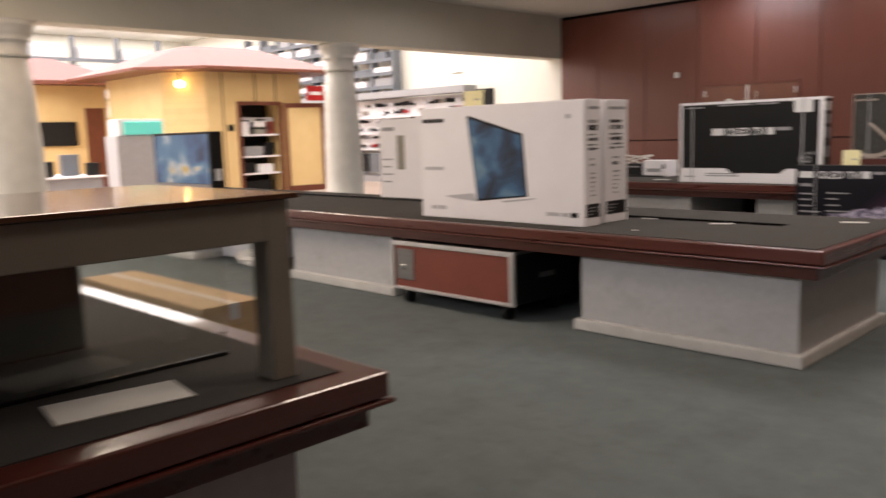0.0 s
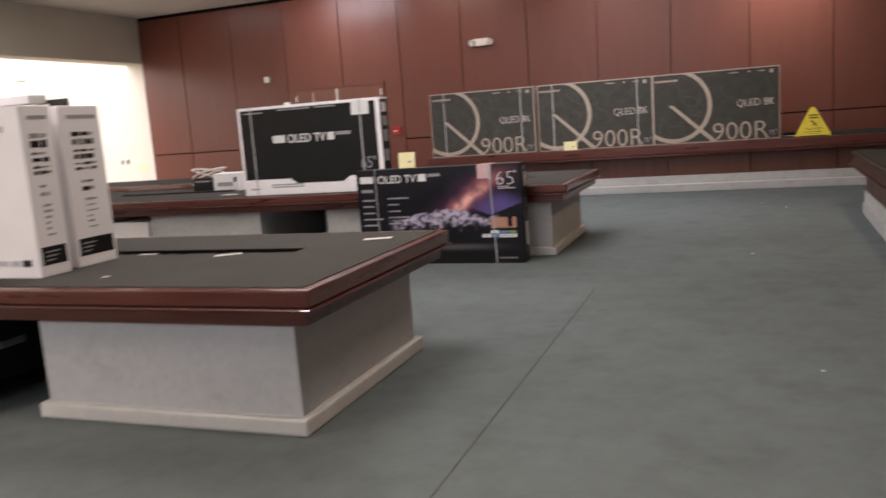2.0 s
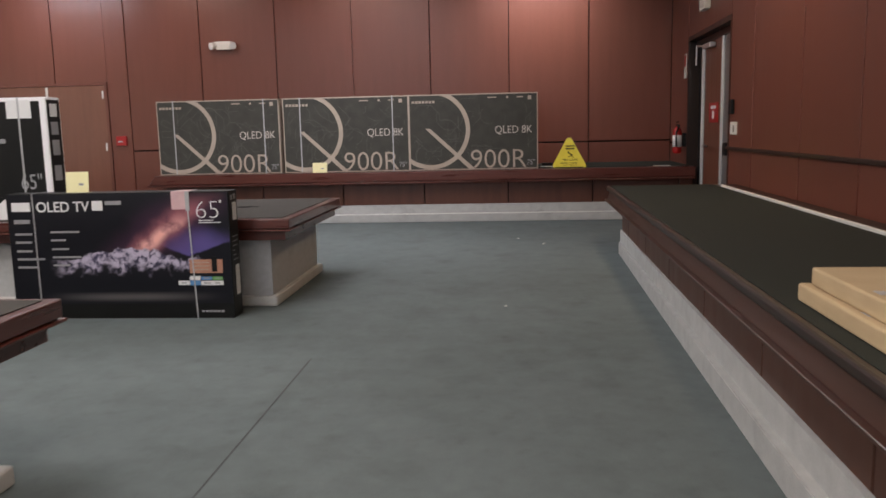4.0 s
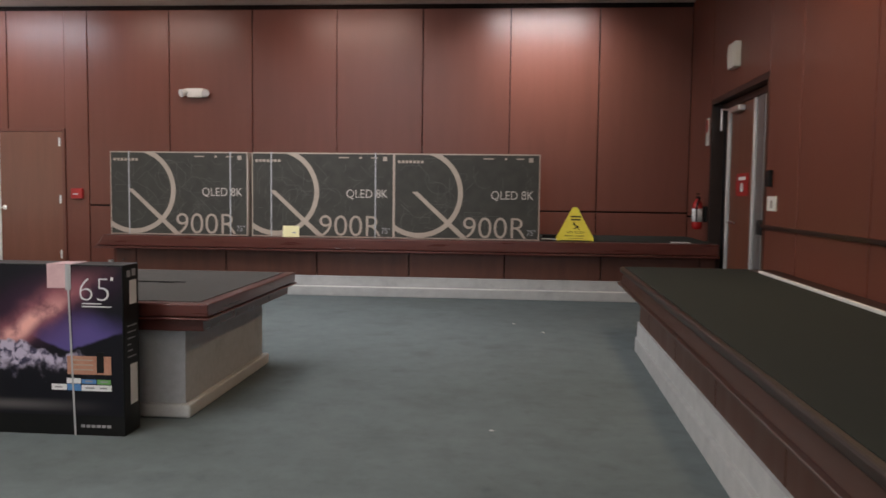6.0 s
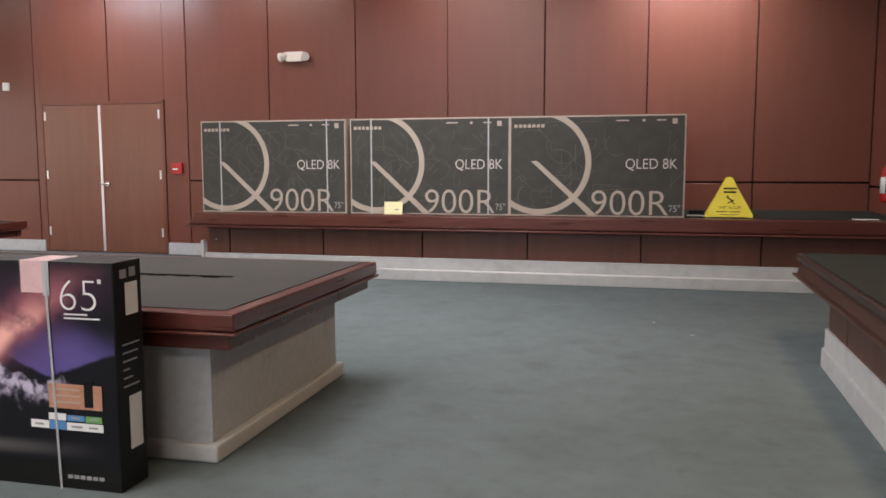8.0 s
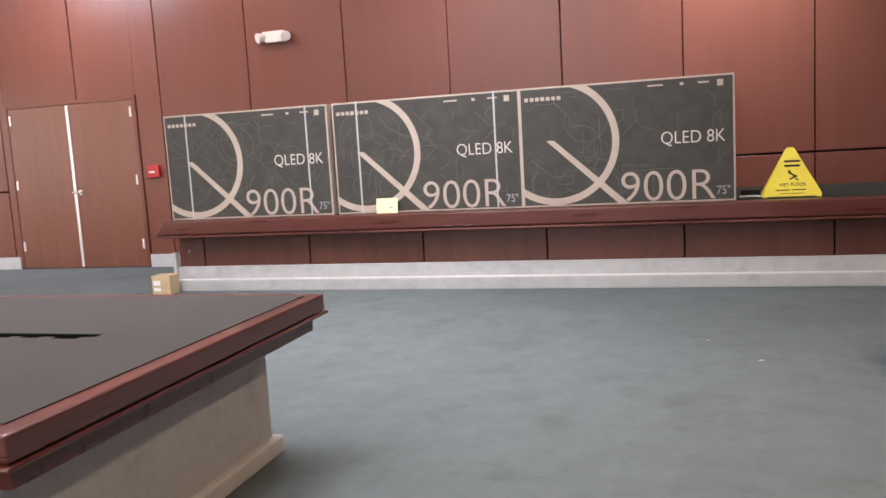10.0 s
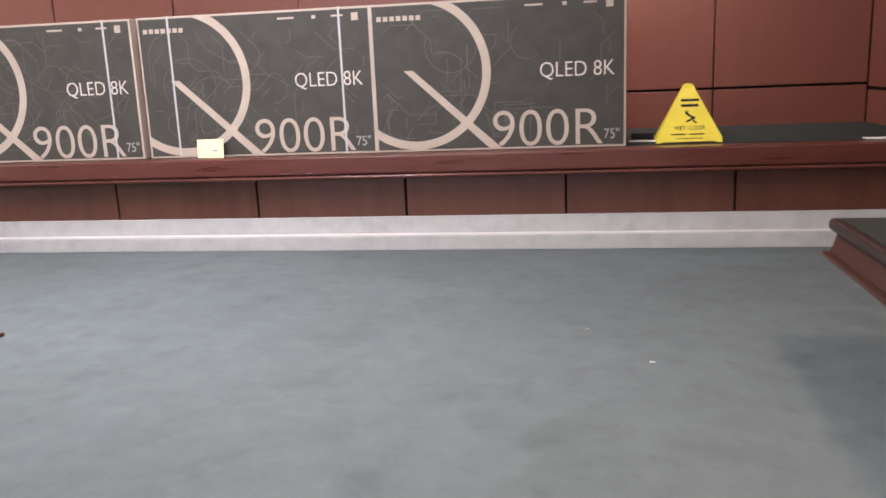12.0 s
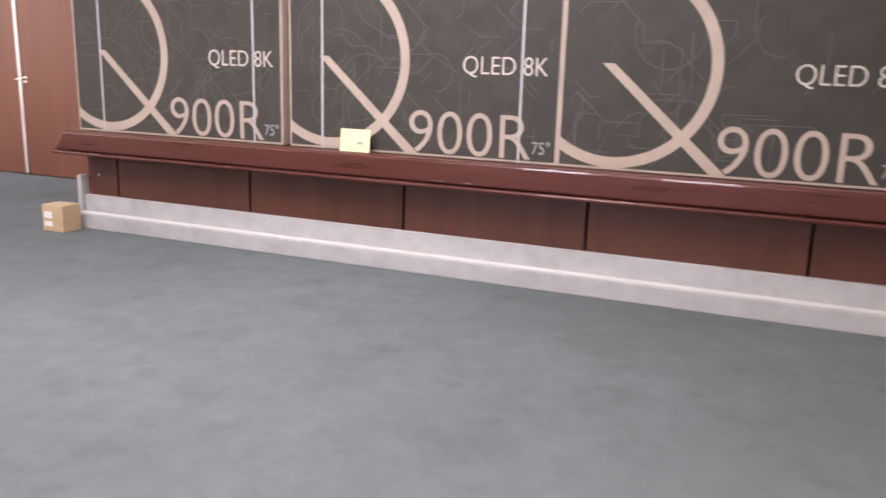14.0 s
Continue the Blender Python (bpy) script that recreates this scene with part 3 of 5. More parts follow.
for a, b in ((-2.40, -2.32), (-2.20, -2.14)):
    part("scuff", box(a, b, LY - 0.0015, LY + 0.001, LZ - 0.130, LZ - 0.127), GREYPRINT, ledge, "pale scuff on the edge")
part("screw", rod(bmesh.new(), (-5.25, 15.425, 0.41), (-5.25, 15.40, 0.41), 0.012), CHROME, ledge)
part("joint_strip", box(-5.42, XE - 0.004, 15.325, 15.40, 0.1125, 0.118, bevel=0.002), SKIRT, ledge, "pale painted joint strip")
part("end_post", box(-5.44, -5.402, 15.36, 15.44, 0, 0.40, bevel=0.006), PLINTH, ledge, "grey carpeted end post")

# ---- side platform ----
PZ, PX, PY0, PY1 = 0.655, 0.965, 5.49, 12.87
plat = thing("side_platform", 1.6, 9, 0, "long dark wooden display platform with carpeted top", "platform")
part("near_section", box(1.047, XE - 0.006, 4.6, 5.3, 0, 0.455), PLATVENEER, plat)
part("core", box(1.08, XE - 0.004, 5.3, 12.0, 0, 0.455), GROOVE, plat)
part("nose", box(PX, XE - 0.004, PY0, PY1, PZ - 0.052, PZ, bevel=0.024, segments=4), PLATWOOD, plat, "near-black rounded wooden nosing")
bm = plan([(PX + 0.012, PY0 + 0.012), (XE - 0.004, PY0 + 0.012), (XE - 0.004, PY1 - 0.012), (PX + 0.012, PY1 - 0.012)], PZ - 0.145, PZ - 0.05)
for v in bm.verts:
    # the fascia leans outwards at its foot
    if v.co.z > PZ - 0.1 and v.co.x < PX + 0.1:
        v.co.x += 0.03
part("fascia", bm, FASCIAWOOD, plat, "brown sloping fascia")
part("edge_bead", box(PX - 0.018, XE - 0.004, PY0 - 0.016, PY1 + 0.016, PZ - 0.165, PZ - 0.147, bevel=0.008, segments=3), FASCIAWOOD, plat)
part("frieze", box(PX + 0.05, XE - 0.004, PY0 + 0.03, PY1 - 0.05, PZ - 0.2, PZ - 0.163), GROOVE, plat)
part("top_carpet", box(PX + 0.035, 2.125, PY0 + 0.035, PY1 - 0.04, PZ, PZ + 0.004), PLATCARPET, plat, "dark grey-green carpet inlay")
part("power_strip", box(2.13, 2.16, PY0 + 0.3, PY1 - 0.4, PZ, PZ + 0.025, bevel=0.006), PLASTIC, plat, "dusty pale cable channel")
fy = [5.3, 5.9, 7.01, 8.13, 9.25, 10.37, 11.49, 12.0]
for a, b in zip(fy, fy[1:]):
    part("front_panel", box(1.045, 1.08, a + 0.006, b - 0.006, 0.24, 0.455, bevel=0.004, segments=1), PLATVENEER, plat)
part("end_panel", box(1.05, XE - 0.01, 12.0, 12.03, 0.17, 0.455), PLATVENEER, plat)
part("skirting", plan([(1.012, 4.6), (1.044, 4.6), (1.044, 12.05), (1.032, 12.05)], 0.128, 0.258), PLINTH, plat, "pale grey mottled skirting")
bm = plan([(0.955, 4.6), (1.044, 4.6), (1.044, 12.07), (1.018, 12.07)], 0, 0.13)
bmesh.ops.bevel(bm, geom=list(bm.edges), offset=0.006, segments=2, affect="EDGES")
part("kick_strip", bm, PLINTH, plat, "pale grey kick strip that stands proud")
part("skirting", box(1.045, XE - 0.01, 12.03, 12.06, 0, 0.258, bevel=0.008), PLINTH, plat, "pale grey mottled skirting")

for ob in (wall_east, exit_door, plat):
    out_of_square(ob)

# ---- display tables ----


def display_table(x0, x1, y0, y1, z, bases, slots, label, rim=0.08):
    t = thing("display_table", (x0 + x1) / 2, (y0 + y1) / 2, 0, label, "table", "display tables")
    part("top", box(x0, x1, y0, y1, z - 0.076, z, bevel=0.01, segments=3), EDGEWOOD, t)
    part("edge_bead", box(x0 - 0.012, x1 + 0.012, y0 - 0.012, y1 + 0.012, z - 0.094, z - 0.080, bevel=0.006), EDGEWOOD, t)
    part("joint", box(x0 + 0.02, x1 - 0.02, y0 + 0.02, y1 - 0.02, z - 0.1, z - 0.074), GROOVE, t)
    part("frieze", box(x0 + 0.045, x1 - 0.045, y0 + 0.045, y1 - 0.045, z - 0.165, z - 0.098, bevel=0.004), LEDGEWOOD, t)
    part("top_carpet", box(x0 + rim, x1 - rim, y0 + rim, y1 - rim, z - 0.002, z + 0.004), TOPCARPET, t, "dark carpet inlay")
    for a, b, y, rise, wide in slots:
        # flat black strips carry the shade inside the open slots
        part("cable_slot", box(a, b, y, y + wide, z + 0.002, z + 0.0055 + rise, bevel=0.001), BLACK if rise else SLOTSHADE, t, "black strip drawn as a cable slot")
        if not rise:
            # frayed carpet edge along the slot, in the slot's shade black
            rnd = random.Random(int(-a * 10))
            bm = bmesh.new()
            u = a + 0.03
            while u < b - 0.12:
                w = rnd.uniform(0.04, 0.11)
                cube(bm, u, u + w, y - rnd.uniform(0.004, 0.03), y + 0.002, z + 0.003, z + 0.0055)
                u += w + rnd.uniform(0.01, 0.09)
            tagged(part("frayed_edge", bm, SLOTSHADE, t), kind="stuff")
    for a, b in bases:
        ped = part("pedestal", box(a, b, y0 + 0.14, y1 - 0.25, 0.0, z - 0.165, bevel=0.004), GREYCARPET, t, "pale grey carpeted pedestal")
        bm = bmesh.new()
        cube(bm, a - 0.04, b + 0.04, y0 + 0.10, y1 - 0.21, 0, 0.08, bevel=0.016, segments=3)
        part("skirting", bm, SKIRT, ped, "pale painted skirting")
    # black sheet added to stand in for the shade between the pedestals
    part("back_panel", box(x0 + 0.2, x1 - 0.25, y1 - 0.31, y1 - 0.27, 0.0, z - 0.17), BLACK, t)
    return t


display_table(-11.6, -2.03, 4.96, 6.68, 0.69, [(-10.7, -9.12), (-7.1, -5.62), (-3.67, -2.2)], [(-4.05, -2.65, 5.91, 0.0, 0.12), (-10.0, -6.3, 6.2, 0.018, 0.06)], "long red-brown display table with dark carpet inlay and pale pedestals", 0.05)
display_table(-9.6, -1.88, 9.54, 11.42, 0.69, [(-9.2, -7.6), (-6.8, -5.32), (-4.5, -2.07)], [(-3.9, -2.42, 10.52, 0.0, 0.045), (-7.9, -6.2, 10.5, 0.018, 0.06)], "red-brown display table with dark carpet inlay beside tall cartons", 0.07)
display_table(-7.2, -2.18, -1.2, 2.08, 0.69, [(-6.8, -5.2), (-3.9, -2.3)], [], "red-brown display table that carries a dark grey stand", 0.10)
display_table(-12.3, -6.9, 12.6, 14.2, 0.69, [(-12, -10.4), (-8.6, -7.1)], [], "red-brown display table near the back wall")

# ---- cartons ----


def plate(name, x0, x1, z0, z1, y, mat, parent, label="", t=0.0015):
    return part(name, box(x0, x1, y - t, y, z0, z1), mat, parent, label)


def wide_tv_carton(x0, strapped, label, w=1.857):
    """Dark carton with pale line print, about 1.857 x 1.085 m, on the ledge."""
    h, d, y, z = 1.085, 0.24, 15.40, LZ + 0.004
    t = thing("television_carton", x0 + w / 2, y + d / 2, z, label, "carton", "dark television cartons on the ledge")
    part("carton", box(x0, x0 + w, y, y + d, z, z + h, bevel=0.006), KRAFT, t)
    plate("front_print", x0 + 0.016, x0 + w - 0.016, z + 0.016, z + h - 0.016, y, DARKPRINT, t, "dark green-grey printed front")
    f = y - 0.0026
    # ring, clipped by the carton's edges
    cx, cz, ro, ri = x0 + 0.318, z + 0.582, 0.568, 0.506
    bm = bmesh.new()
    prev = None
    for i in range(97):
        a = radians(-150 + i * 225 / 96)
        ring = []
        for r in (ri, ro):
            px, pz = cx + r * math.cos(a), cz + r * math.sin(a)
            ring.append((min(max(px, x0 + 0.016), x0 + w), min(max(pz, z + 0.014), z + h - 0.014)))
        if prev and (abs(ring[0][1] - ring[1][1]) + abs(ring[0][0] - ring[1][0]) > 0.004):
            vs = [bm.verts.new((px, f, pz)) for px, pz in (prev[0], prev[1], ring[1], ring[0])]
            bm.faces.new(vs)
        prev = ring
    bmesh.ops.remove_doubles(bm, verts=bm.verts, dist=0.0004)
    part("ring_print", bm, KRAFT, t)
    part("tail_print", prism([(x0 + 0.235, z + 0.60), (x0 + 0.305, z + 0.60), (x0 + 0.95, z + 0.016), (x0 + 0.86, z + 0.016)], f - 0.0004, f), KRAFT, t)
    lettering("900R", 0.385, KRAFT, t, facing(x0 + 0.893, f - 0.0006, z + 0.022), 0.80, bold=-0.0035)
    lettering("QLED 8K", 0.155, PALEKRAFT, t, facing(x0 + 1.245, f - 0.0006, z + 0.515), 0.53, bold=-0.0015)
    lettering("75\"", 0.105, GREYPRINT, t, facing(x0 + 1.70, f - 0.0006, z + 0.06), 0.11)
    for i in range(7):
        plate("maker_mark", x0 + 0.05 + i * 0.049, x0 + 0.085 + i * 0.049, z + 0.962, z + 0.996, f, KRAFT, t)
    for a, b, c, e in ((1.14, 1.27, 1.018, 1.032), (1.41, 1.44, 1.012, 1.036), (1.56, 1.65, 1.018, 1.032), (1.715, 1.765, 0.985, 1.04)):
        plate("small_print", x0 + a, x0 + b, z + c, z + e, f, KRAFT, t)
    # faint web of straight and bent lines over the front
    rnd = random.Random(int(x0 * 10))
    bm = bmesh.new()

    def stroke(px, pz, ln, an, r=0.0026):
        c, e = math.cos(radians(an)), math.sin(radians(an))
        qx, qz = px + c * ln, pz + e * ln
        if not (x0 + 0.04 < qx < x0 + w - 0.04 and z + 0.04 < qz < z + h - 0.04):
            return px, pz
        bm.faces.new([bm.verts.new((ax + k * e * r, y - 0.0016 - 4e-6 * (len(bm.faces) % 220), az - k * c * r)) for ax, az, k in ((px, pz, 1), (qx, qz, 1), (qx, qz, -1), (px, pz, -1))])
        return qx, qz

    for i in range(52):
        px, pz, an = x0 + rnd.uniform(0.06, w - 0.06), z + rnd.uniform(0.06, h - 0.06), rnd.choice((0, 45, 90, 135, 180, 225, 270, 315))
        for j in range(rnd.randint(1, 4)):
            px, pz = stroke(px, pz, rnd.uniform(0.05, 0.24), an)
            an += rnd.choice((45, -45, 90, -30))
    for i in range(4):
        qx, qz, rr, an = x0 + rnd.uniform(0.3, 1.5), z + rnd.uniform(0.3, 0.8), rnd.uniform(0.06, 0.22), rnd.uniform(0, 360)
        for j in range(rnd.randint(6, 16)):
            stroke(qx + rr * math.cos(radians(an)), qz + rr * math.sin(radians(an)), rr * 0.27, an + 97)
            an += 15
    bmesh.ops.recalc_face_normals(bm, faces=bm.faces)
    tagged(part("line_print", bm, FAINT, t), "faint web of fine lines", kind="stuff")
    if strapped:
        for sx in (0.25, 1.61):
            part("strap", box(x0 + sx, x0 + sx + 0.016, f - 0.003, f - 0.0012, z, z + h + 0.003), STRAP, t, "translucent packing strap")
            part("strap", box(x0 + sx, x0 + sx + 0.016, f - 0.003, y + d, z + h, z + h + 0.002), STRAP, t)
    return t


wide_tv_carton(-5.415, True, "dark strapped television carton with a pale ring print", 1.848)
wide_tv_carton(-3.513, True, "dark strapped television carton behind a yellow note")
wide_tv_carton(-1.658, False, "dark unstrapped television carton with a pale ring print")


def note_card(x, y, z, w, h, label, turn=0):
    t = thing("price_card", x, y, z, label, "note", "yellow cards")
    bm = box(-w / 2, w / 2, -0.002, 0.002, 0, h)
    cube(bm, -w / 2, w / 2, 0, 0.05, 0, 0.003)
    bm.transform(pose(x, y, z, -6, 0, turn))
    part("card", bm, NOTE, t)
    bm = box(w * 0.08, w * 0.28, -0.0045, -0.003, h * 0.34, h * 0.44)
    bm.transform(pose(x, y, z, -6, 0, turn))
    part("card_print", bm, GREYPRINT, t)
    return t


note_card(-2.98, 15.335, LZ + 0.004, 0.215, 0.145, "blank pale yellow card against a carton")
note_card(-4.76, 5.23, 1.5715, 0.20, 0.112, "pale yellow card standing on the white carton")
note_card(-3.37, 9.30, 0.931, 0.17, 0.15, "pale yellow card on the black carton")

# white television cartons on the first table
TZ = 0.694


def white_carton(x0, x1, y0, y1, h, label):
    t = thing("white_television_carton", (x0 + x1) / 2, (y0 + y1) / 2, TZ, label, "carton", "white television cartons")
    part("carton", box(x0, x1, y0, y1, TZ, TZ + h, bevel=0.006), WHITECARD, t)
    # printing on the narrow end
    e = x1 + 0.0012
    rnd = random.Random(int(y0 * 10))
    w, top = y1 - y0, TZ + h
    # black spec blocks with gaps, then finer grey rows
    for z0, z1 in ((0.735, 0.71), (0.70, 0.66), (0.64, 0.625), (0.615, 0.585), (0.57, 0.555), (0.545, 0.525), (0.475, 0.455), (0.44, 0.41)):
        y = y0 + w * (0.24 if z0 > 0.5 else 0.34)
        end = y0 + w * (0.76 if z0 > 0.5 else 0.62)
        while y < end - 0.01:
            n = min(end, y + rnd.uniform(0.025, 0.06))
            k = rnd.uniform(0, 0.006)
            part("end_print", box(x1 - 0.001, e, y, n, TZ + z1 + k, TZ + z0 - k), BLACKCARD if rnd.random() < 0.72 else GREYPRINT, t)
            y = n + rnd.uniform(0.004, 0.014)
    for i in range(6):
        zz = TZ + 0.36 - i * 0.03
        part("end_print", box(x1 - 0.001, e, y0 + w * 0.38, y0 + w * rnd.uniform(0.5, 0.66), zz, zz + rnd.uniform(0.006, 0.014)), GREYPRINT, t)
    part("end_label", box(x1 - 0.001, e, y0 + 0.02, y1 - 0.02, TZ + 0.06, TZ + 0.155), BLACKCARD, t, "black label")
    for i in range(3):
        part("label_print", box(e, e + 0.0008, y0 + 0.04, y0 + 0.10 + 0.02 * i, TZ + 0.08 + 0.022 * i, TZ + 0.088 + 0.022 * i), GREYPRINT, t)
    part("end_print", box(x1 - 0.001, e, y0 + 0.05, y1 - 0.03, TZ + h - 0.07, TZ + h - 0.05), GREYPRINT, t)
    return t


wc = white_carton(-5.33, -3.71, 5.20, 5.40, 0.875, "large white television carton with a blue screen picture")
wx, wz, f = -5.33, TZ, 5.199


def at(u, v):
    return wx + u * 1.62, wz + v * 0.875


part("screen_picture", prism([at(0.325, 0.905), at(0.335, 0.915), at(0.665, 0.745), at(0.69, 0.225), at(0.385, 0.165)], f - 0.0015, f), BLACKCARD, wc, "printed thin television")
part("screen_image", prism([at(0.335, 0.89), at(0.655, 0.73), at(0.68, 0.235), at(0.39, 0.185)], f - 0.0025, f - 0.001), BLUEPIC, wc, "deep blue screen picture")
part("stand_print", prism([at(0.16, 0.2), at(0.36, 0.235), at(0.39, 0.165), at(0.25, 0.18)], f - 0.0015, f), PALEPRINT, wc)
part("stand_print", prism([at(0.53, 0.178), at(0.74, 0.215), at(0.72, 0.2), at(0.55, 0.165)], f - 0.0015, f), PALEPRINT, wc)
for u0, u1, v0, v1, mt in ((0.02, 0.055, 0.865, 0.9, BLACKCARD), (0.06, 0.095, 0.865, 0.9, BLACKCARD), (0.1, 0.13, 0.865, 0.9, BLACKCARD), (0.135, 0.165, 0.865, 0.9, BLACKCARD), (0.03, 0.16, 0.435, 0.465, PALEPRINT), (0.07, 0.11, 0.075, 0.11, PALEPRINT), (0.12, 0.17, 0.075, 0.11, PALEPRINT), (0.80, 0.87, 0.075, 0.105, PALEPRINT), (0.88, 0.92, 0.075, 0.105, PALEPRINT), (0.93, 0.965, 0.07, 0.11, BLACKCARD), (0.905, 0.93, 0.855, 0.89, PALEPRINT)):
    a, b = at(u0, v0), at(u1, v1)
    plate("face_print", a[0], b[0], a[1], b[1], f, mt, wc)
white_carton(-5.30, -3.735, 5.48, 5.77, 0.875, "plain white television carton behind a printed one")
w3 = white_carton(-7.27, -5.75, 6.40, 6.62, 0.84, "white television carton with a slim set picture")
plate("set_picture", -6.98, -6.86, 1.0, 1.36, 6.3995, DARKGREY, w3)
plate("maker_mark", -7.22, -7.02, 1.41, 1.45, 6.3995, GREYPRINT, w3)
for i in range(4):
    plate("face_print", -7.22, -7.08 + 0.02 * (i % 2), 0.86 + 0.08 * i, 0.875 + 0.08 * i, 6.3995, GREYPRINT, w3)

# colourful carton at the far end of the first table
cc = thing("picture_carton", -9.9, 5.5, TZ, "glossy carton with a blue and yellow picture", "carton")
part("carton", box(-10.6, -9.15, 5.40, 5.57, TZ, TZ + 0.78, bevel=0.006), BLACKCARD, cc)
plate("front_picture", -10.57, -9.19, TZ + 0.16, TZ + 0.75, 5.3995, COLOURPIC, cc, "blue and yellow landscape")
plate("front_band", -10.57, -9.19, TZ + 0.02, TZ + 0.155, 5.3995, GREYPRINT, cc)
part("end_label", box(-9.151, -9.149, 5.45, 5.53, TZ + 0.2, TZ + 0.34), WHITE, cc, "white label")

# white and black carton on the second table
bw = thing("black_white_carton", -4.65, 9.8, TZ, "black and white television carton with large lettering", "carton")
bx0, bx1, by, bh = -5.50, -3.80, 9.72, 0.95
part("carton", box(bx0, bx1, by, by + 0.2, TZ, TZ + bh, bevel=0.006), WHITECARD, bw)
plate("front_print", bx0 + 0.035, bx1 - 0.05, TZ + 0.17, TZ + bh - 0.03, by, BLACKCARD, bw, "black front print")
part("stand_print", prism([(-4.92, TZ + 0.18), (-4.18, TZ + 0.18), (-4.27, TZ + 0.115), (-4.83, TZ + 0.115)], by - 0.0025, by - 0.001), BLACKCARD, bw)
plate("maker_mark", -5.08, -4.93, TZ + 0.555, TZ + 0.635, by - 0.0016, WHITE, bw)
lettering("OLED TV", 0.125, WHITE, bw, facing(-4.90, by - 0.002, TZ + 0.55), 0.46, bold=0.002)
plate("badge", -4.42, -4.34, TZ + 0.555, TZ + 0.635, by - 0.0016, WHITE, bw)
plate("small_mark", -4.32, -4.15, TZ + 0.60, TZ + 0.635, by - 0.0016, GREYPRINT, bw)
lettering("65\"", 0.17, GREYPRINT, bw, facing(-4.05, by - 0.002, TZ + 0.24), 0.17)
part("strap", box(-5.34, -5.325, by - 0.004, by - 0.002, TZ, TZ + bh + 0.002), STRAP, bw)
part("strap", box(-4.03, -4.015, by - 0.004, by - 0.002, TZ, TZ + bh + 0.002), STRAP, bw)
plate("sticker", -4.12, -3.92, TZ + bh - 0.16, TZ + bh - 0.02, by - 0.002, WHITE, bw, "white sticker")
for a, b, z in ((-5.42, -5.18, 0.88), (-5.0, -4.6, 0.895), (-4.55, -4.3, 0.895), (-5.42, -5.3, 0.06), (-5.15, -4.75, 0.1), (-5.15, -4.75, 0.075)):
    plate("small_print", a, b, TZ + z, TZ + z + 0.014, by - 0.0016, GREYPRINT, bw)
part("end_print", box(bx1, bx1 + 0.0015, by + 0.015, by + 0.19, TZ + 0.17, TZ + bh - 0.02), BLACKCARD, bw)
for z0, z1 in ((0.8, 0.9), (0.66, 0.76), (0.5, 0.62), (0.3, 0.42)):
    part("end_print", box(bx1 + 0.0015, bx1 + 0.003, by + 0.05, by + 0.15, TZ + z0, TZ + z1), GREYPRINT if z0 < 0.7 else WHITE, bw)
part("cord_end", rod(bmesh.new(), (-4.6, by + 0.1, TZ + bh), (-4.6, by + 0.1, TZ + bh + 0.1), 0.004), PLASTIC, bw)
part("handle_tab", box(-4.95, -4.9, by + 0.07, by + 0.13, TZ + bh, TZ + bh + 0.03, bevel=0.008), PLASTIC, bw)

# black carton standing on the floor
nb = thing("black_picture_carton", -3.1, 9.4, 0, "black television carton with a night mountain picture", "carton")
nx0, nx1, ny, nh = -3.90, -2.235, 9.26, 0.928
part("carton", box(nx0, nx1, ny, ny + 0.18, 0, nh, bevel=0.006), BLACKCARD, nb)
plate("sky_print", nx0 + 0.008, nx1 - 0.008, 0.11, nh - 0.008, ny, NIGHTPIC, nb, "night sky, glowing cloud and snowy peaks", t=0.001)
plate("maker_mark", -3.86, -3.72, 0.80, 0.865, ny - 0.002, WHITE, nb)
lettering("OLED TV", 0.105, WHITE, nb, facing(-3.67, ny - 0.0025, 0.795), 0.40, bold=0.001)
plate("badge", -3.25, -3.17, 0.80, 0.87, ny - 0.002, WHITE, nb)
plate("small_mark", -3.15, -3.03, 0.84, 0.868, ny - 0.002, GREYPRINT, nb)
plate("small_mark", -3.85, -3.73, 0.71, 0.74, ny - 0.002, GREYPRINT, nb)
for i, (za, wa, wb) in enumerate(((0.625, 0.13, 0.22), (0.565, 0.12, 0.11), (0.50, 0.12, 0.13), (0.44, 0.21, 0.22), (0.38, 0.15, 0.13))):
    plate("small_print", -3.85, -3.85 + wa, za, za + 0.016, ny - 0.002, GREYPRINT, nb)
    plate("small_print", -3.58, -3.58 + wb, za + 0.015, za + 0.028, ny - 0.002, GREYPRINT, nb)
lettering("65", 0.186, WHITE, nb, facing(-2.475, ny - 0.0045, 0.733), 0.162, bold=-0.0045)
plate("inch_mark", -2.303, -2.288, 0.845, 0.862, ny - 0.003, WHITE, nb)
plate("small_print", -2.462, -2.355, 0.716, 0.722, ny - 0.003, WHITE, nb)
plate("small_print", -2.462, -2.300, 0.700, 0.706, ny - 0.003, WHITE, nb)
plate("product_picture", -2.55, -2.305, 0.335, 0.435, ny - 0.0042, ORANGEPRINT, nb, "orange printed panel")
plate("product_picture", -2.385, -2.345, 0.345, 0.455, ny - 0.0054, BLACKCARD, nb)
for i in range(3):
    plate("small_print", -2.53, -2.405, 0.358 + 0.026 * i, 0.364 + 0.026 * i, ny - 0.0054, KRAFT, nb)
for a, b, c, d, mt in ((-2.555, -2.475, 0.285, 0.313, WHITE), (-2.470, -2.390, 0.285, 0.308, BLUEPRINT), (-2.385, -2.310, 0.283, 0.308, GREENPRINT), (-2.64, -2.555, 0.248, 0.28, WHITE), (-2.552, -2.475, 0.246, 0.282, BLUEPRINT), (-2.472, -2.305, 0.246, 0.278, WHITE)):
    plate("service_label", a, b, c, d, ny - 0.0042, mt, nb)
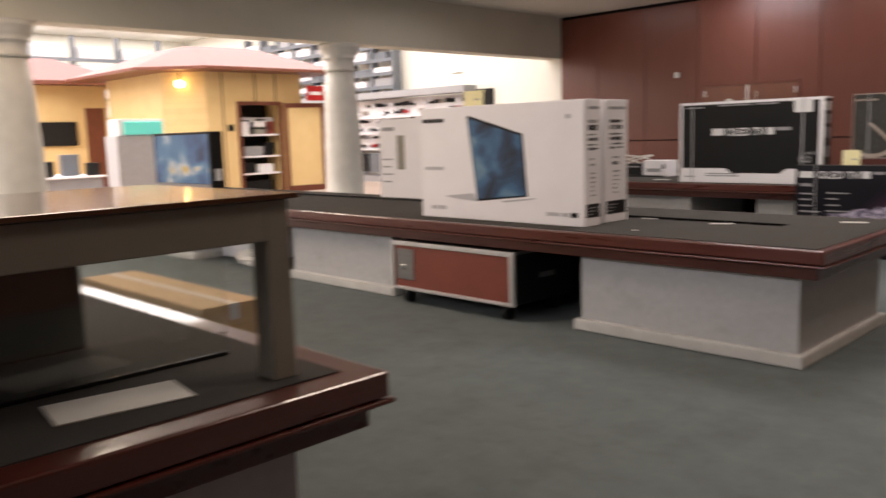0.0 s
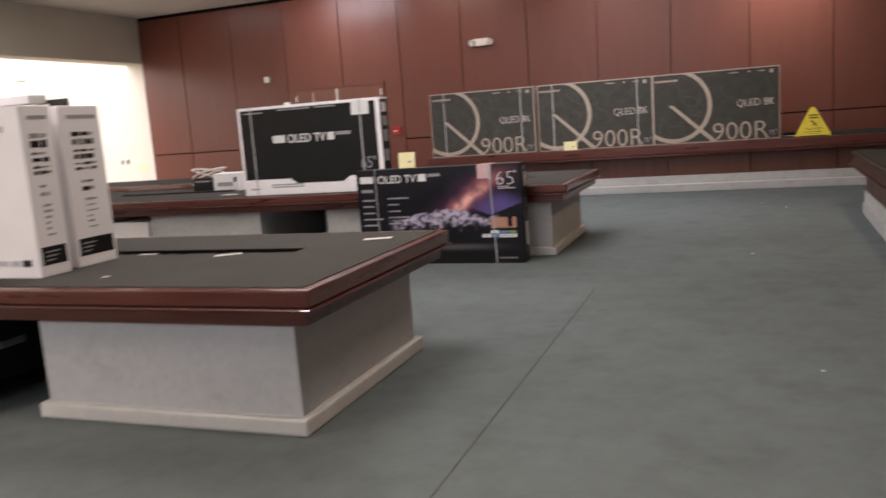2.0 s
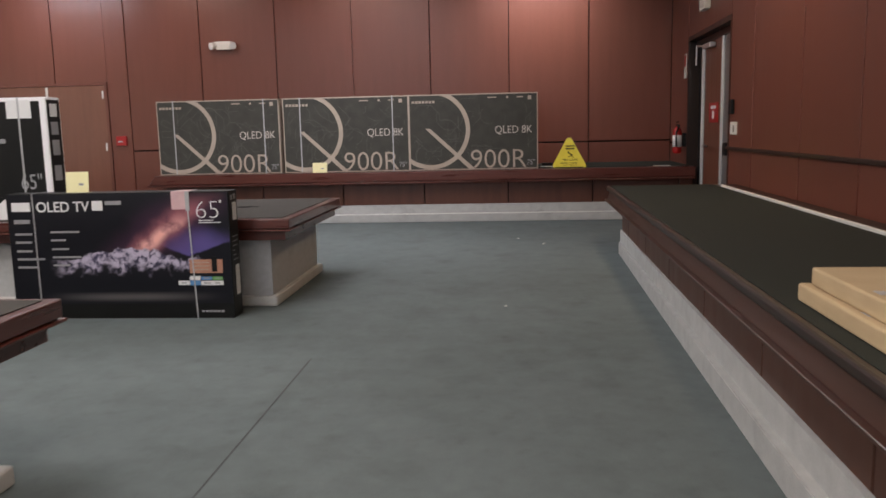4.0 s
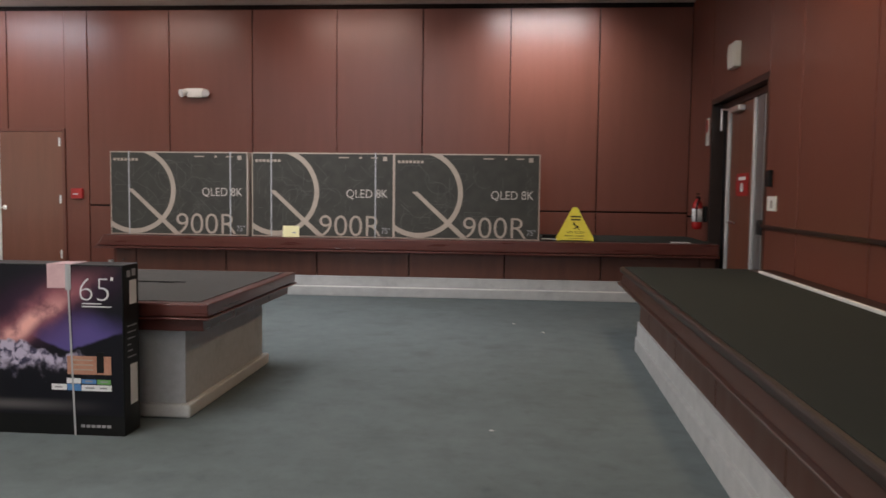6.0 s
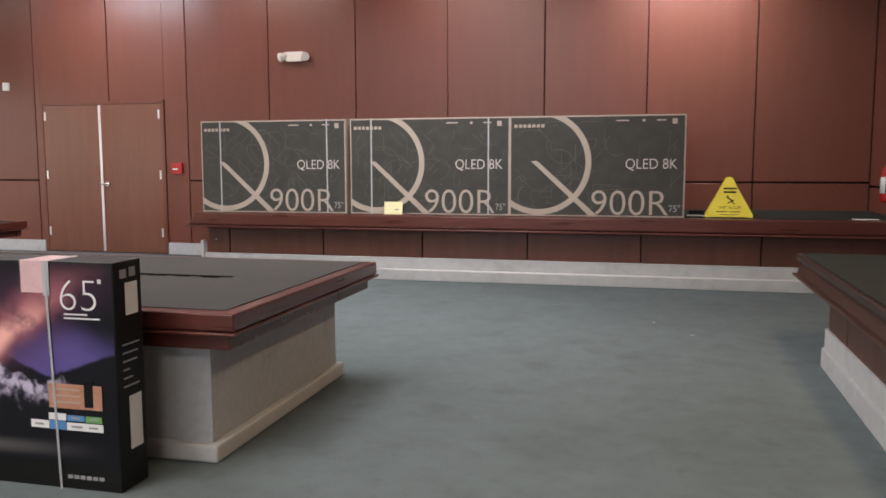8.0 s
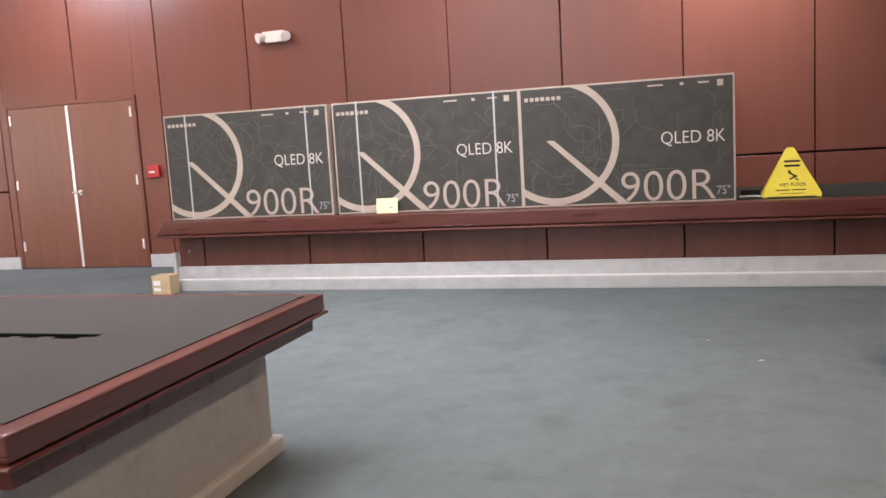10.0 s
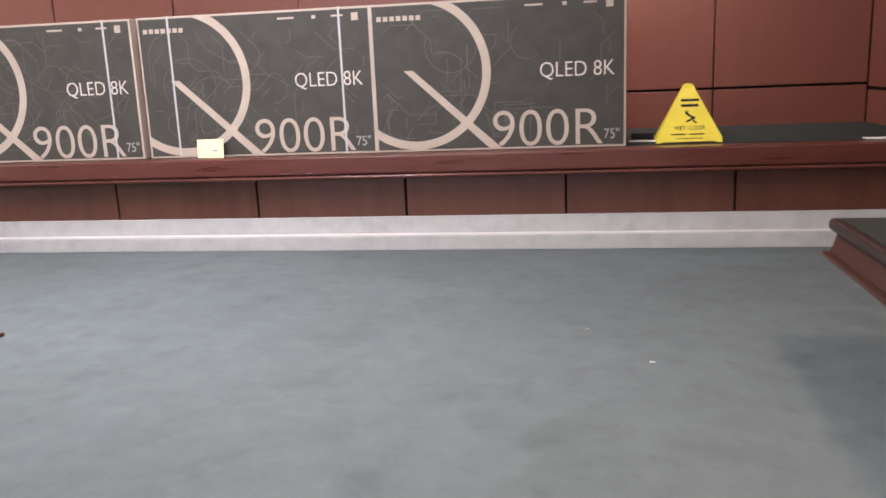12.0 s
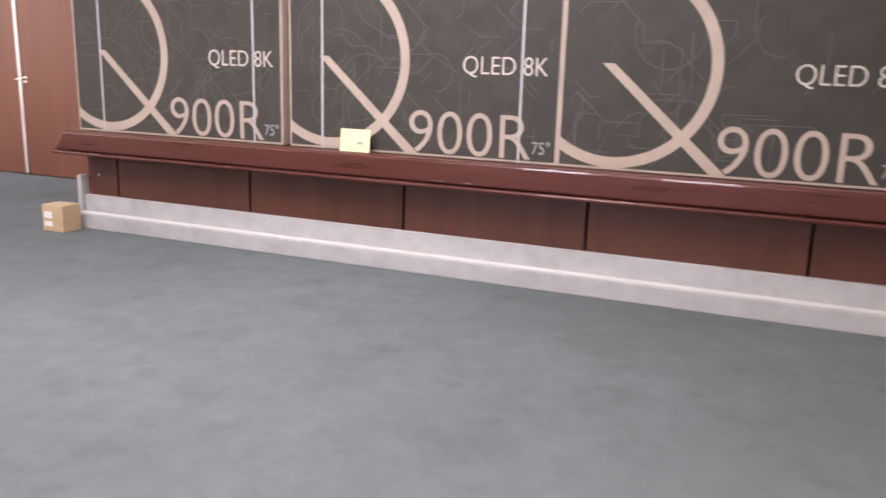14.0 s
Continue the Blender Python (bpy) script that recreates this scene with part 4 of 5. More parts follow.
for a, b, c in ((-2.45, -2.40, 0.258), (-2.37, -2.33, 0.258), (-2.62, -2.58, 0.26), (-2.45, -2.41, 0.294), (-2.365, -2.325, 0.293)):
    plate("service_print", a, b, c, c + 0.008, ny - 0.0054, GREYPRINT, nb)
for i in range(6):
    plate("small_print", -2.48 + 0.029 * i, -2.458 + 0.029 * i, 0.045, 0.060, ny - 0.002, GREYPRINT, nb)
part("strap", box(-3.70, -3.689, ny - 0.008, ny - 0.006, 0.0, nh + 0.002), GREYPRINT, nb)
part("strap", prism([(-2.545, nh + 0.002), (-2.535, nh + 0.002), (-2.505, 0.0), (-2.515, 0.0)], ny - 0.008, ny - 0.006), STRAP, nb, "thin pale strap, slightly slanted")
for sx in (-3.70, -2.548):
    part("strap", box(sx, sx + 0.014, ny - 0.008, ny + 0.18, nh, nh + 0.002), STRAP, nb)
plate("tape", -2.655, -2.55, 0.80, nh, ny - 0.003, PINKTAPE, nb, "pale pink tape")
plate("tape", -2.552, -2.522, 0.79, nh, ny - 0.0045, STRAP, nb)
part("tape", box(-2.655, -2.522, ny - 0.0045, ny + 0.17, nh, nh + 0.0012), PINKTAPE, nb)
for z0, z1 in ((0.71, 0.84), (0.16, 0.38)):
    part("end_label", box(nx1, nx1 + 0.0015, ny + 0.07, ny + 0.15, z0, z1), WHITE, nb, "white label")
part("maker_mark", box(nx1, nx1 + 0.0015, ny + 0.10, ny + 0.14, 0.862, 0.90), GREYPRINT, nb)
part("maker_mark", box(nx1, nx1 + 0.0015, ny + 0.04, ny + 0.08, 0.86, 0.895), GREYPRINT, nb)
for i, w in enumerate((0.10, 0.06, 0.04, 0.09, 0.10, 0.11)):
    part("end_print", box(nx1, nx1 + 0.0015, ny + 0.04, ny + 0.04 + w, 0.42 + i * 0.034, 0.427 + i * 0.034), GREYPRINT, nb)

# ---- wet floor sign ----
ws = thing("wet_floor_sign", 0.67, 15.6, LZ + 0.004, "bright yellow folding wet floor sign on the ledge", "sign")
for k, tilt in ((0, -14), (1, 5)):
    bm = prism([(-0.235, 0.0), (-0.20, 0.0), (-0.19, 0.008), (0.19, 0.008), (0.20, 0.0), (0.235, 0.0), (0.235, 0.035), (0.036, 0.418), (0.02, 0.427), (-0.02, 0.427), (-0.036, 0.418), (-0.235, 0.035)], -0.006, 0.006)
    bm.transform(pose(0.66, 15.52 + 0.148 * k, LZ + 0.004, tilt, 0, 0))
    part("panel", bm, YELLOW, ws)


def on_sign(x, z):
    return pose(0.66, 15.52, LZ + 0.004, -14, 0, 0) @ pose(x, -0.0075, z, 90, 0, 0)


lettering("WET FLOOR", 0.042, BLACK, ws, on_sign(-0.105, 0.095), 0.22)
for x0, x1, z0, z1 in ((-0.055, 0.075, 0.305, 0.323), (-0.055, 0.07, 0.265, 0.284), (-0.13, -0.02, 0.058, 0.067), (0.0, 0.11, 0.058, 0.067), (-0.09, 0.10, 0.029, 0.034)):
    bm = box(x0, x1, -0.0085, -0.007, z0, z1)
    bm.transform(pose(0.66, 15.52, LZ + 0.004, -14, 0, 0))
    part("warning_print", bm, BLACK, ws)
for x0, x1, z0, z1, a in ((-0.03, 0.05, 0.19, 0.205, 35), (-0.02, 0.05, 0.165, 0.178, -30), (0.02, 0.06, 0.15, 0.16, 40), (-0.025, -0.005, 0.21, 0.235, 0)):
    bm = box(-(x1 - x0) / 2, (x1 - x0) / 2, -0.0085, -0.007, -(z1 - z0) / 2, (z1 - z0) / 2)
    bm.transform(pose(0.66, 15.52, LZ + 0.004, -14, 0, 0) @ pose((x0 + x1) / 2, 0, (z0 + z1) / 2, 0, a, 0))
    part("pictogram", bm, BLACK, ws)
part("hinge", box(0.635, 0.685, 15.612, 15.642, LZ + 0.39, LZ + 0.418, bevel=0.006), YELLOW, ws)

# ---- wall fittings ----
em = thing("emergency_light", -4.92, YN, 2.79, "white twin-head emergency light on the panelling", "light")
part("housing", prism([(-5.09, 2.80), (-5.06, 2.855), (-4.79, 2.855), (-4.76, 2.80), (-4.82, 2.725), (-5.03, 2.725)], YN - 0.08, YN - 0.002), PLASTIC, em)
for s in (-1, 1):
    bm = rod(bmesh.new(), (-4.92 + s * 0.13, YN - 0.05, 2.80), (-4.92 + s * 0.185, YN - 0.13, 2.775), 0.04, 0.062)
    head = part("lamp_head", bm, PLASTIC, em)
    part("lens", rod(bmesh.new(), (-4.92 + s * 0.185, YN - 0.13, 2.775), (-4.92 + s * 0.19, YN - 0.137, 2.773), 0.052), WHITE, head, "pale clear lens")
fb = thing("fire_alarm_pull", -6.84, YN, 1.26, "small red fire alarm pull station", "alarm")
part("housing", box(-6.90, -6.72, YN - 0.05, YN - 0.002, 1.18, 1.34, bevel=0.01), RED, fb)
part("handle", box(-6.86, -6.78, YN - 0.065, YN - 0.05, 1.24, 1.26, bevel=0.004), WHITE, fb)
th = thing("thermostat", -9.6, YN, 2.5, "small white thermostat on the panelling", "thermostat")
part("housing", box(-9.73, -9.62, YN - 0.04, YN - 0.002, 2.44, 2.56, bevel=0.01), PLASTIC, th)
xs = thing("exit_beacon", XE, 14.55, 2.91, "white box-shaped exit light above the doorway", "light")
part("housing", box(XE - 0.08, XE - 0.002, 14.40, 14.70, 2.77, 3.05, bevel=0.012), PLASTIC, xs)
part("front_frame", box(XE - 0.088, XE - 0.08, 14.43, 14.67, 2.80, 3.02, bevel=0.003), PLASTIC, xs)
cam2 = thing("wall_sensor", XE, 14.3, 3.7, "small white sensor high on the panelling", "sensor")
part("housing", box(XE - 0.08, XE - 0.002, 14.2, 14.5, 3.66, 3.8, bevel=0.02), PLASTIC, cam2)
sp = thing("wall_plate", XE, 15.85, 2.3, "narrow red and white notice", "notice")
part("plate", box(XE - 0.012, XE - 0.002, 15.86, 16.02, 1.99, 2.34, bevel=0.003), PLASTIC, sp)
part("notice_print", box(XE - 0.0135, XE - 0.012, 15.88, 16.00, 2.16, 2.32), RED, sp)
cr = thing("card_reader", XE, 13.2, 1.5, "small black card reader beside the doorway", "reader")
part("housing", box(XE - 0.04, XE - 0.002, 13.07, 13.21, 1.43, 1.59, bevel=0.01), BLACK, cr)
sw = thing("light_switch", XE, 13.12, 1.27, "white push plate with a dark symbol", "switch")
part("plate", box(XE - 0.018, XE - 0.002, 12.92, 13.18, 1.20, 1.34, bevel=0.005), PLASTIC, sw)
part("symbol", box(XE - 0.021, XE - 0.018, 13.0, 13.06, 1.225, 1.30, bevel=0.001), DARKGREY, sw)
fe = thing("fire_extinguisher", XE - 0.12, 15.86, 0.9, "red fire extinguisher with a white label on the wall", "extinguisher")
bm = lathe([(0.02, 0.0), (0.06, 0.01), (0.066, 0.04), (0.066, 0.30), (0.055, 0.35), (0.03, 0.38), (0.025, 0.40)], 24)
bm.transform(Matrix.Translation((XE - 0.12, 15.86, 0.9)))
part("cylinder", bm, RED, fe)
bm = lathe([(0.0672, 0.10), (0.0672, 0.27)], 24)
bm.transform(Matrix.Translation((XE - 0.12, 15.86, 0.9)))
part("label", bm, WHITE, fe, "white label")
bm = box(XE - 0.13, XE - 0.11, 15.80, 15.94, 1.30, 1.33, bevel=0.005)
cube(bm, XE - 0.13, XE - 0.11, 15.79, 15.92, 1.35, 1.37, bevel=0.005)
part("valve", bm, BLACK, fe)
bm = rod(bmesh.new(), (XE - 0.1, 15.81, 1.32), (XE - 0.15, 15.76, 1.2), 0.012)
rod(bm, (XE - 0.15, 15.76, 1.2), (XE - 0.15, 15.76, 1.0), 0.012)
part("hose", bm, BLACK, fe)
part("bracket", box(XE - 0.045, XE - 0.002, 15.81, 15.91, 1.0, 1.2), BLACK, fe)
for ob in (xs, cam2, sp, cr, sw, fe):
    out_of_square(ob)
pl = thing("paper_slip", 1.95, 15.5, LZ + 0.004, "white paper slip on the ledge", "paper")
part("sheet", box(1.85, 2.08, 15.42, 15.52, LZ + 0.004, LZ + 0.012, bevel=0.002), PAPER, pl)
ca = thing("cable_end", 0.36, 15.62, LZ + 0.004, "pale cable lying beside the sign", "cable")
bm = rod(bmesh.new(), (0.24, 15.6, LZ + 0.02), (0.36, 15.63, LZ + 0.018), 0.007)
rod(bm, (0.36, 15.63, LZ + 0.018), (0.46, 15.6, LZ + 0.014), 0.007)
part("cable", bm, PLASTIC, ca)
adapter = thing("black_adapter", 0.33, 15.75, LZ + 0.004, "small black power adapter on the ledge", "adapter")
part("body", box(0.26, 0.42, 15.7, 15.82, LZ + 0.004, LZ + 0.07, bevel=0.01), BLACK, adapter)

# ---- small things ----
sb = thing("small_cardboard_box", -5.54, 15.3, 0, "small closed cardboard box with a white label", "box")
part("carton", box(-5.525, -5.315, 15.09, 15.26, 0, 0.20, bevel=0.004), PALECARD, sb)
plate("label", -5.505, -5.425, 0.10, 0.15, 15.09, WHITE, sb, "white label")
plate("label", -5.505, -5.425, 0.04, 0.075, 15.09, WHITE, sb, "white label")
part("tape", box(-5.435, -5.405, 15.089, 15.26, 0.2, 0.2015), KRAFT, sb)
for i, (dx, dy) in enumerate(((0, 0), (0.03, 0.05))):
    z0 = PZ + 0.0045 + i * 0.068
    fbx = thing("flat_cardboard_box", 1.45, 6.2, z0, "flat cardboard box with pale tape in a stack", "box", "flat boxes on the platform")
    part("carton", box(1.07 + dx, 2.0, 5.62 + dy * 0.3, 6.68 - dy, z0, z0 + 0.067, bevel=0.012, segments=3), PALECARD, fbx)
    part("tape", box(1.10 + dx, 1.97, 6.12, 6.18, z0 + 0.067, z0 + 0.0676), STRAP, fbx, "clear tape")
    part("label", box(1.0685 + dx, 1.07 + dx, 5.74, 5.86, z0 + 0.015, z0 + 0.052), WHITE, fbx, "white label")
    part("label_print", box(1.0675 + dx, 1.0685 + dx, 5.75, 5.80, z0 + 0.02, z0 + 0.047), BLACK, fbx)
    out_of_square(fbx)

case = thing("road_case", -4.89, 5.25, 0, "red-brown flight case with aluminium edges on castors", "case")
CX0, CX1, CY = -5.45, -4.14, 4.935
part("body", box(CX0 + 0.01, CX1 - 0.01, CY + 0.025, CY + 0.72, 0.12, 0.505, bevel=0.008), BLACK, case)
part("front_board", box(CX0 + 0.04, CX1 - 0.04, CY + 0.012, CY + 0.025, 0.14, 0.48, bevel=0.003), REDBOARD, case)
for a in ((CX0, CX1, 0.478, 0.512), (CX0, CX1, 0.115, 0.14), (CX0, CX0 + 0.03, 0.14, 0.478), (CX1 - 0.04, CX1, 0.14, 0.478)):
    part("edge_profile", box(a[0], a[1], CY, CY + 0.03, a[2], a[3], bevel=0.004), ALU, case, "pale aluminium edge")
part("edge_profile", box(CX1 - 0.012, CX1, CY + 0.03, CY + 0.72, 0.488, 0.512, bevel=0.004), DULLMETAL, case, "dull metal edge")
# grey plate drawn for a pale reflection on the glossy board
part("latch_plate", box(CX0 + 0.06, CX0 + 0.26, CY + 0.005, CY + 0.012, 0.20, 0.45, bevel=0.002), DULLMETAL, case, "grey plate for the board's paler reflection")
part("latch", box(CX0 + 0.12, CX0 + 0.18, CY - 0.005, CY + 0.006, 0.285, 0.325, bevel=0.008), CHROME, case, "chrome latch")
part("end_handle", box(CX1 - 0.01, CX1 + 0.002, 5.25, 5.42, 0.29, 0.33, bevel=0.004), DULLMETAL, case)
for x in (CX0 + 0.14, CX1 - 0.12):
    for y in (CY + 0.08, CY + 0.62):
        bm = rod(bmesh.new(), (x - 0.022, y, 0.055), (x + 0.022, y, 0.055), 0.055)
        fork = part("castor", box(x - 0.034, x + 0.034, y - 0.034, y + 0.034, 0.07, 0.121, bevel=0.006), BLACK, case)
        part("wheel", bm, BLACK, fork, "black rubber wheel")

# loose wrapping under the table
fm = thing("foam_block", -8.9, 5.7, 0, "large white foam packing block under the table", "packing")
bm = box(-9.75, -8.28, 5.45, 5.95, 0, 0.36, bevel=0.035, segments=3)
for v in bm.verts:
    v.co.z = max(0.0, v.co.z + 0.02 * noise.noise(v.co * 3.0)) if v.co.z > 0.1 else v.co.z
part("block", bm, WHITECARD, fm)
pb = thing("plastic_bag", -8.2, 5.35, 0, "crumpled white plastic bag under the table", "bag")
bm = bmesh.new()
bmesh.ops.create_icosphere(bm, subdivisions=4, radius=1)
for v in bm.verts:
    k = 1 + 0.45 * noise.noise(v.co * 1.7) + 0.22 * noise.noise(v.co * 4.6)
    v.co = Vector((-8.17 + v.co.x * 0.27 * k, 5.32 + v.co.y * 0.13 * k, max(0.002, 0.07 + v.co.z * 0.10 * k)))
part("bag", bm, PAPER, pb, "crumpled thin plastic")
cable = thing("loose_cable", -7.5, 5.5, 0, "black cable hanging under the table", "cable")
part("cable", rod(bmesh.new(), (-7.3, 5.4, 0.30), (-7.12, 5.45, 0.33), 0.012), BLACK, cable)

# below the second table
ub = thing("white_storage_box", -6.9, 9.9, 0, "white box under the second table", "box")
part("carton", box(-7.4, -6.88, 9.72, 10.2, 0, 0.44, bevel=0.006), WHITECARD, ub)

# papers on the tables
for x, y, w, d, a in ((-2.34, 6.33, 0.16, 0.045, 20), (-3.03, 5.84, 0.15, 0.03, 30), (-3.33, 5.23, 0.03, 0.02, 0), (-3.62, 5.89, 0.11, 0.02, 6), (-5.9, 10.0, 0.2, 0.06, 5)):
    tg = thing("paper_tag", x, y, TZ, "small white paper tag on the dark carpet", "paper", "paper tags")
    bm = box(-w / 2, w / 2, -d / 2, d / 2, 0, 0.003)
    bm.transform(pose(x, y, TZ + 0.001, 0, 0, a))
    part("tag", bm, PAPER, tg)

# things on the second table's far end
wb = thing("white_carton", -6.35, 10.7, TZ, "small white printed box beside a carton", "box")
part("carton", box(-6.56, -6.18, 10.62, 10.9, TZ, TZ + 0.22, bevel=0.005), WHITECARD, wb)
plate("face_print", -6.50, -6.28, TZ + 0.06, TZ + 0.11, 10.62, GREYPRINT, wb)
plate("face_print", -6.26, -6.22, TZ + 0.11, TZ + 0.17, 10.62, BLACK, wb)
bb = thing("black_device", -6.8, 10.8, TZ, "small black device on the second table", "device")
part("body", box(-6.90, -6.60, 10.66, 10.92, TZ, TZ + 0.17, bevel=0.012), BLACK, bb)
part("front_strip", box(-6.86, -6.64, 10.655, 10.66, TZ + 0.12, TZ + 0.14), GREYPRINT, bb)
# loosely coiled white cable behind the box
cc2 = thing("coiled_cable", -6.6, 11.0, TZ, "loosely coiled white cable behind a box", "cable")
bm = bmesh.new()
coil = [Vector((-6.95 + 0.26 * math.cos(k * 0.55), 11.08 + 0.08 * math.sin(k * 0.55), TZ + 0.015 + 0.26 * abs(math.sin(k * 0.21)))) for k in range(34)]
for v, w in zip(coil, coil[1:]):
    rod(bm, v, w, 0.011, sides=8)
part("cable", bm, PLASTIC, cc2)

# floor litter
for x, y, s in ((-0.12, 13.37, 0.012), (0.16, 12.9, 0.016), (0.01, 6.28, 0.014), (-0.27, 9.6, 0.014)):
    sc = thing("paper_scrap", x, y, 0, "tiny white scrap on the carpet", "scrap", "scraps on the carpet")
    bm = bmesh.new()
    bmesh.ops.create_icosphere(bm, subdivisions=1, radius=1)
    for v in bm.verts:
        v.co = Vector((x + v.co.x * s, y + v.co.y * s * 0.4, 0.004 + v.co.z * 0.004))
    part("scrap", bm, PAPER, sc)
setting("floor_seam", box(-1.4215, -1.4125, 4.2, 8.2, 0.0, 0.0012), SEAM, "dark carpet seam", "seam")

# ---- stand on the near table ----
st = thing("display_stand", -2.7, 1.0, TZ, "dark grey open display stand with a glossy brown-tinted top", "stand")
for x, y in ((-2.42, 1.80), (-2.42, -0.9), (-3.25, -0.9)):
    part("post", box(x, x + 0.08, y, y + 0.075, TZ, 1.195, bevel=0.004), DARKGREY, st)
part("rail", box(-2.42, -2.34, -0.825, 1.80, 1.085, 1.195, bevel=0.004), DARKGREY, st)
part("top_board", box(-3.25, -2.32, -0.95, 1.9, 1.197, 1.212, bevel=0.004), GLOSSTOP, st, "glossy dark top board, browned for the kiosk's reflection")
part("back_panel", box(-3.2, -3.15, -0.82, 1.60, TZ, 1.196, bevel=0.004), OLIVE, st, "dark olive panel")
pane = part("glass_pane", box(-2.705, -2.698, -0.85, 1.86, TZ + 0.012, 1.19, bevel=0.001), GLASS, st, "clear glass pane")
pane.visible_shadow = False
part("pane_channel", box(-2.71, -2.693, -0.85, 1.86, TZ, TZ + 0.012, bevel=0.002), BLACK, st, "black channel under the glass")
sh = thing("paper_sheet", -2.63, 1.5, TZ, "white sheet lying on the dark carpet", "paper")
bm = box(-0.09, 0.09, -0.17, 0.17, 0, 0.004, bevel=0.001)
bm.transform(pose(-2.50, 1.43, TZ + 0.001, 0, 0, -8))
part("sheet", bm, PAPER, sh)
for i, (z0, z1, dx) in enumerate(((0, 0.232, 0.0), (0.233, 0.47, -0.02))):
    lb = thing("long_cardboard_box", -5.2, 2.85, z0, ("long cardboard box with dark end print on the carpet", "long cardboard box stacked on another one")[i], "box", "stacked long boxes")
    part("carton", box(-6.0 + dx, -4.37 + dx, 2.66, 3.05 + dx, z0, z1, bevel=0.006), CARDBOARD, lb)
    if i:
        part("tape", box(-6.0 + dx, -4.369 + dx, 2.83, 2.89, z1, z1 + 0.0012), KRAFT, lb)
        part("tape_end", box(-4.371 + dx, -4.3685 + dx, 2.83, 2.89, z1 - 0.09, z1 + 0.0012), STRAP, lb, "clear tape end")
    else:
        part("end_print", box(-4.37, -4.368, 2.72, 2.98, 0.05, 0.17), REDBOARD, lb, "dark red-brown print")
        part("end_print", box(-4.368, -4.3672, 2.78, 2.93, 0.08, 0.14), BLACK, lb)

# ---- columns ----
for y in (10.4, 4.5):
    co = tagged(thing("column", -13.05, y, 0, "round plaster column with a moulded capital", "column", "columns"), kind="structure")
    bm = lathe([(0.44, 0), (0.44, 0.12), (0.40, 0.16), (0.42, 0.22), (0.37, 0.28), (0.365, 0.6), (0.35, 1.3), (0.315, 2.1), (0.268, 2.60)])
    bm.transform(Matrix.Translation((-13.05, y, 0)))
    part("shaft", bm, COLUMN, co)
    bm = lathe([(0.27, 2.60), (0.305, 2.61), (0.31, 2.645), (0.28, 2.66), (0.275, 2.78), (0.285, 2.82), (0.315, 2.83), (0.32, 2.86), (0.30, 2.875), (0.335, 2.92), (0.365, 2.97), (0.37, 3.02), (0.385, 3.03), (0.385, 3.12)])
    bm.transform(Matrix.Translation((-13.05, y, 0)))
    part("capital", bm, COLUMN, co)

# ---- hall beyond the columns ----
KP = [(-17, 12.25), (-17, 9.72), (-17.69, 9.03), (-20.56, 9.03), (-20.56, 12.25)]
ki = thing("sales_kiosk", -18.8, 10.6, 0, "ochre kiosk with a pink hipped roof and an open cupboard", "kiosk")
part("wall", plan([(-17.0, 10.52), (-17, 9.72), (-17.69, 9.03), (-20.56, 9.03), (-20.56, 12.25), (-17.6, 12.25), (-17.6, 10.52)], 0, 2.95), OCHRE, ki)
part("wall", box(-17.6, -17, 11.62, 12.25, 0, 2.95), OCHRE, ki)
part("wall", box(-17.6, -17, 10.52, 11.62, 2.22, 2.95), OCHRE, ki)
for y in (10.5, 11.62):
    part("door_post", box(-17.03, -16.97, y - 0.04, y + 0.04, 0, 2.24), REDTRIM, ki)
part("door_head", box(-17.03, -16.97, 10.54, 11.58, 2.16, 2.24), REDTRIM, ki)
for z in (0.55, 0.95, 1.45):
    part("shelf", box(-17.58, -17.05, 10.54, 11.6, z, z + 0.04), WHITECARD, ki)
part("cupboard_back", box(-17.62, -17.59, 10.52, 11.62, 0, 2.2), BLACK, ki, "dark cupboard back")
for i, (y, z, w, h) in enumerate(((10.65, 0.59, 0.3, 0.25), (11.05, 0.59, 0.4, 0.2), (10.7, 0.99, 0.5, 0.22), (11.25, 0.99, 0.25, 0.3), (10.6, 1.49, 0.25, 0.35), (11.0, 1.49, 0.3, 0.18), (11.35, 1.49, 0.2, 0.3), (10.7, 0.1, 0.7, 0.3), (10.6, 1.78, 0.9, 0.1), (11.0, 1.60, 0.3, 0.26))):
    part("packet", box(-17.5, -17.15, y, y + w, z, z + h, bevel=0.01), (BLACK, WHITECARD, GREYPRINT, BLACK, WHITECARD, DARKGREY, REDBOARD, BLACK, PALEPRINT, WHITECARD)[i], ki)
for a, b in ((10.1, 10.105), (10.95, 10.955), (11.5, 11.505)):
    part("joint", box(-16.999, -16.99, a, a + 0.03, 2.24 if a > 10.4 else 0.0, 2.93), REDTRIM, ki)
# open door leaf
bm = box(0, 0.06, 0, 1.05, 0.1, 2.16)
leaf = part("door_leaf", bm, OCHRE, ki)
leaf.matrix_basis = pose(-16.95, 11.66, 0, 0, 0, -10)
bm = bmesh.new()
for y0, y1, z0, z1 in ((0, 0.09, 0.1, 2.2), (0.96, 1.05, 0.1, 2.2), (0.09, 0.96, 2.1, 2.2), (0.09, 0.96, 0.1, 0.24)):
    cube(bm, 0.06, 0.09, y0, y1, z0, z1)
part("door_frame", bm, REDTRIM, leaf, "red wooden frame")
part("plaque", box(-16.99, -16.98, 10.2, 10.36, 1.57, 1.72), BLACK, ki)
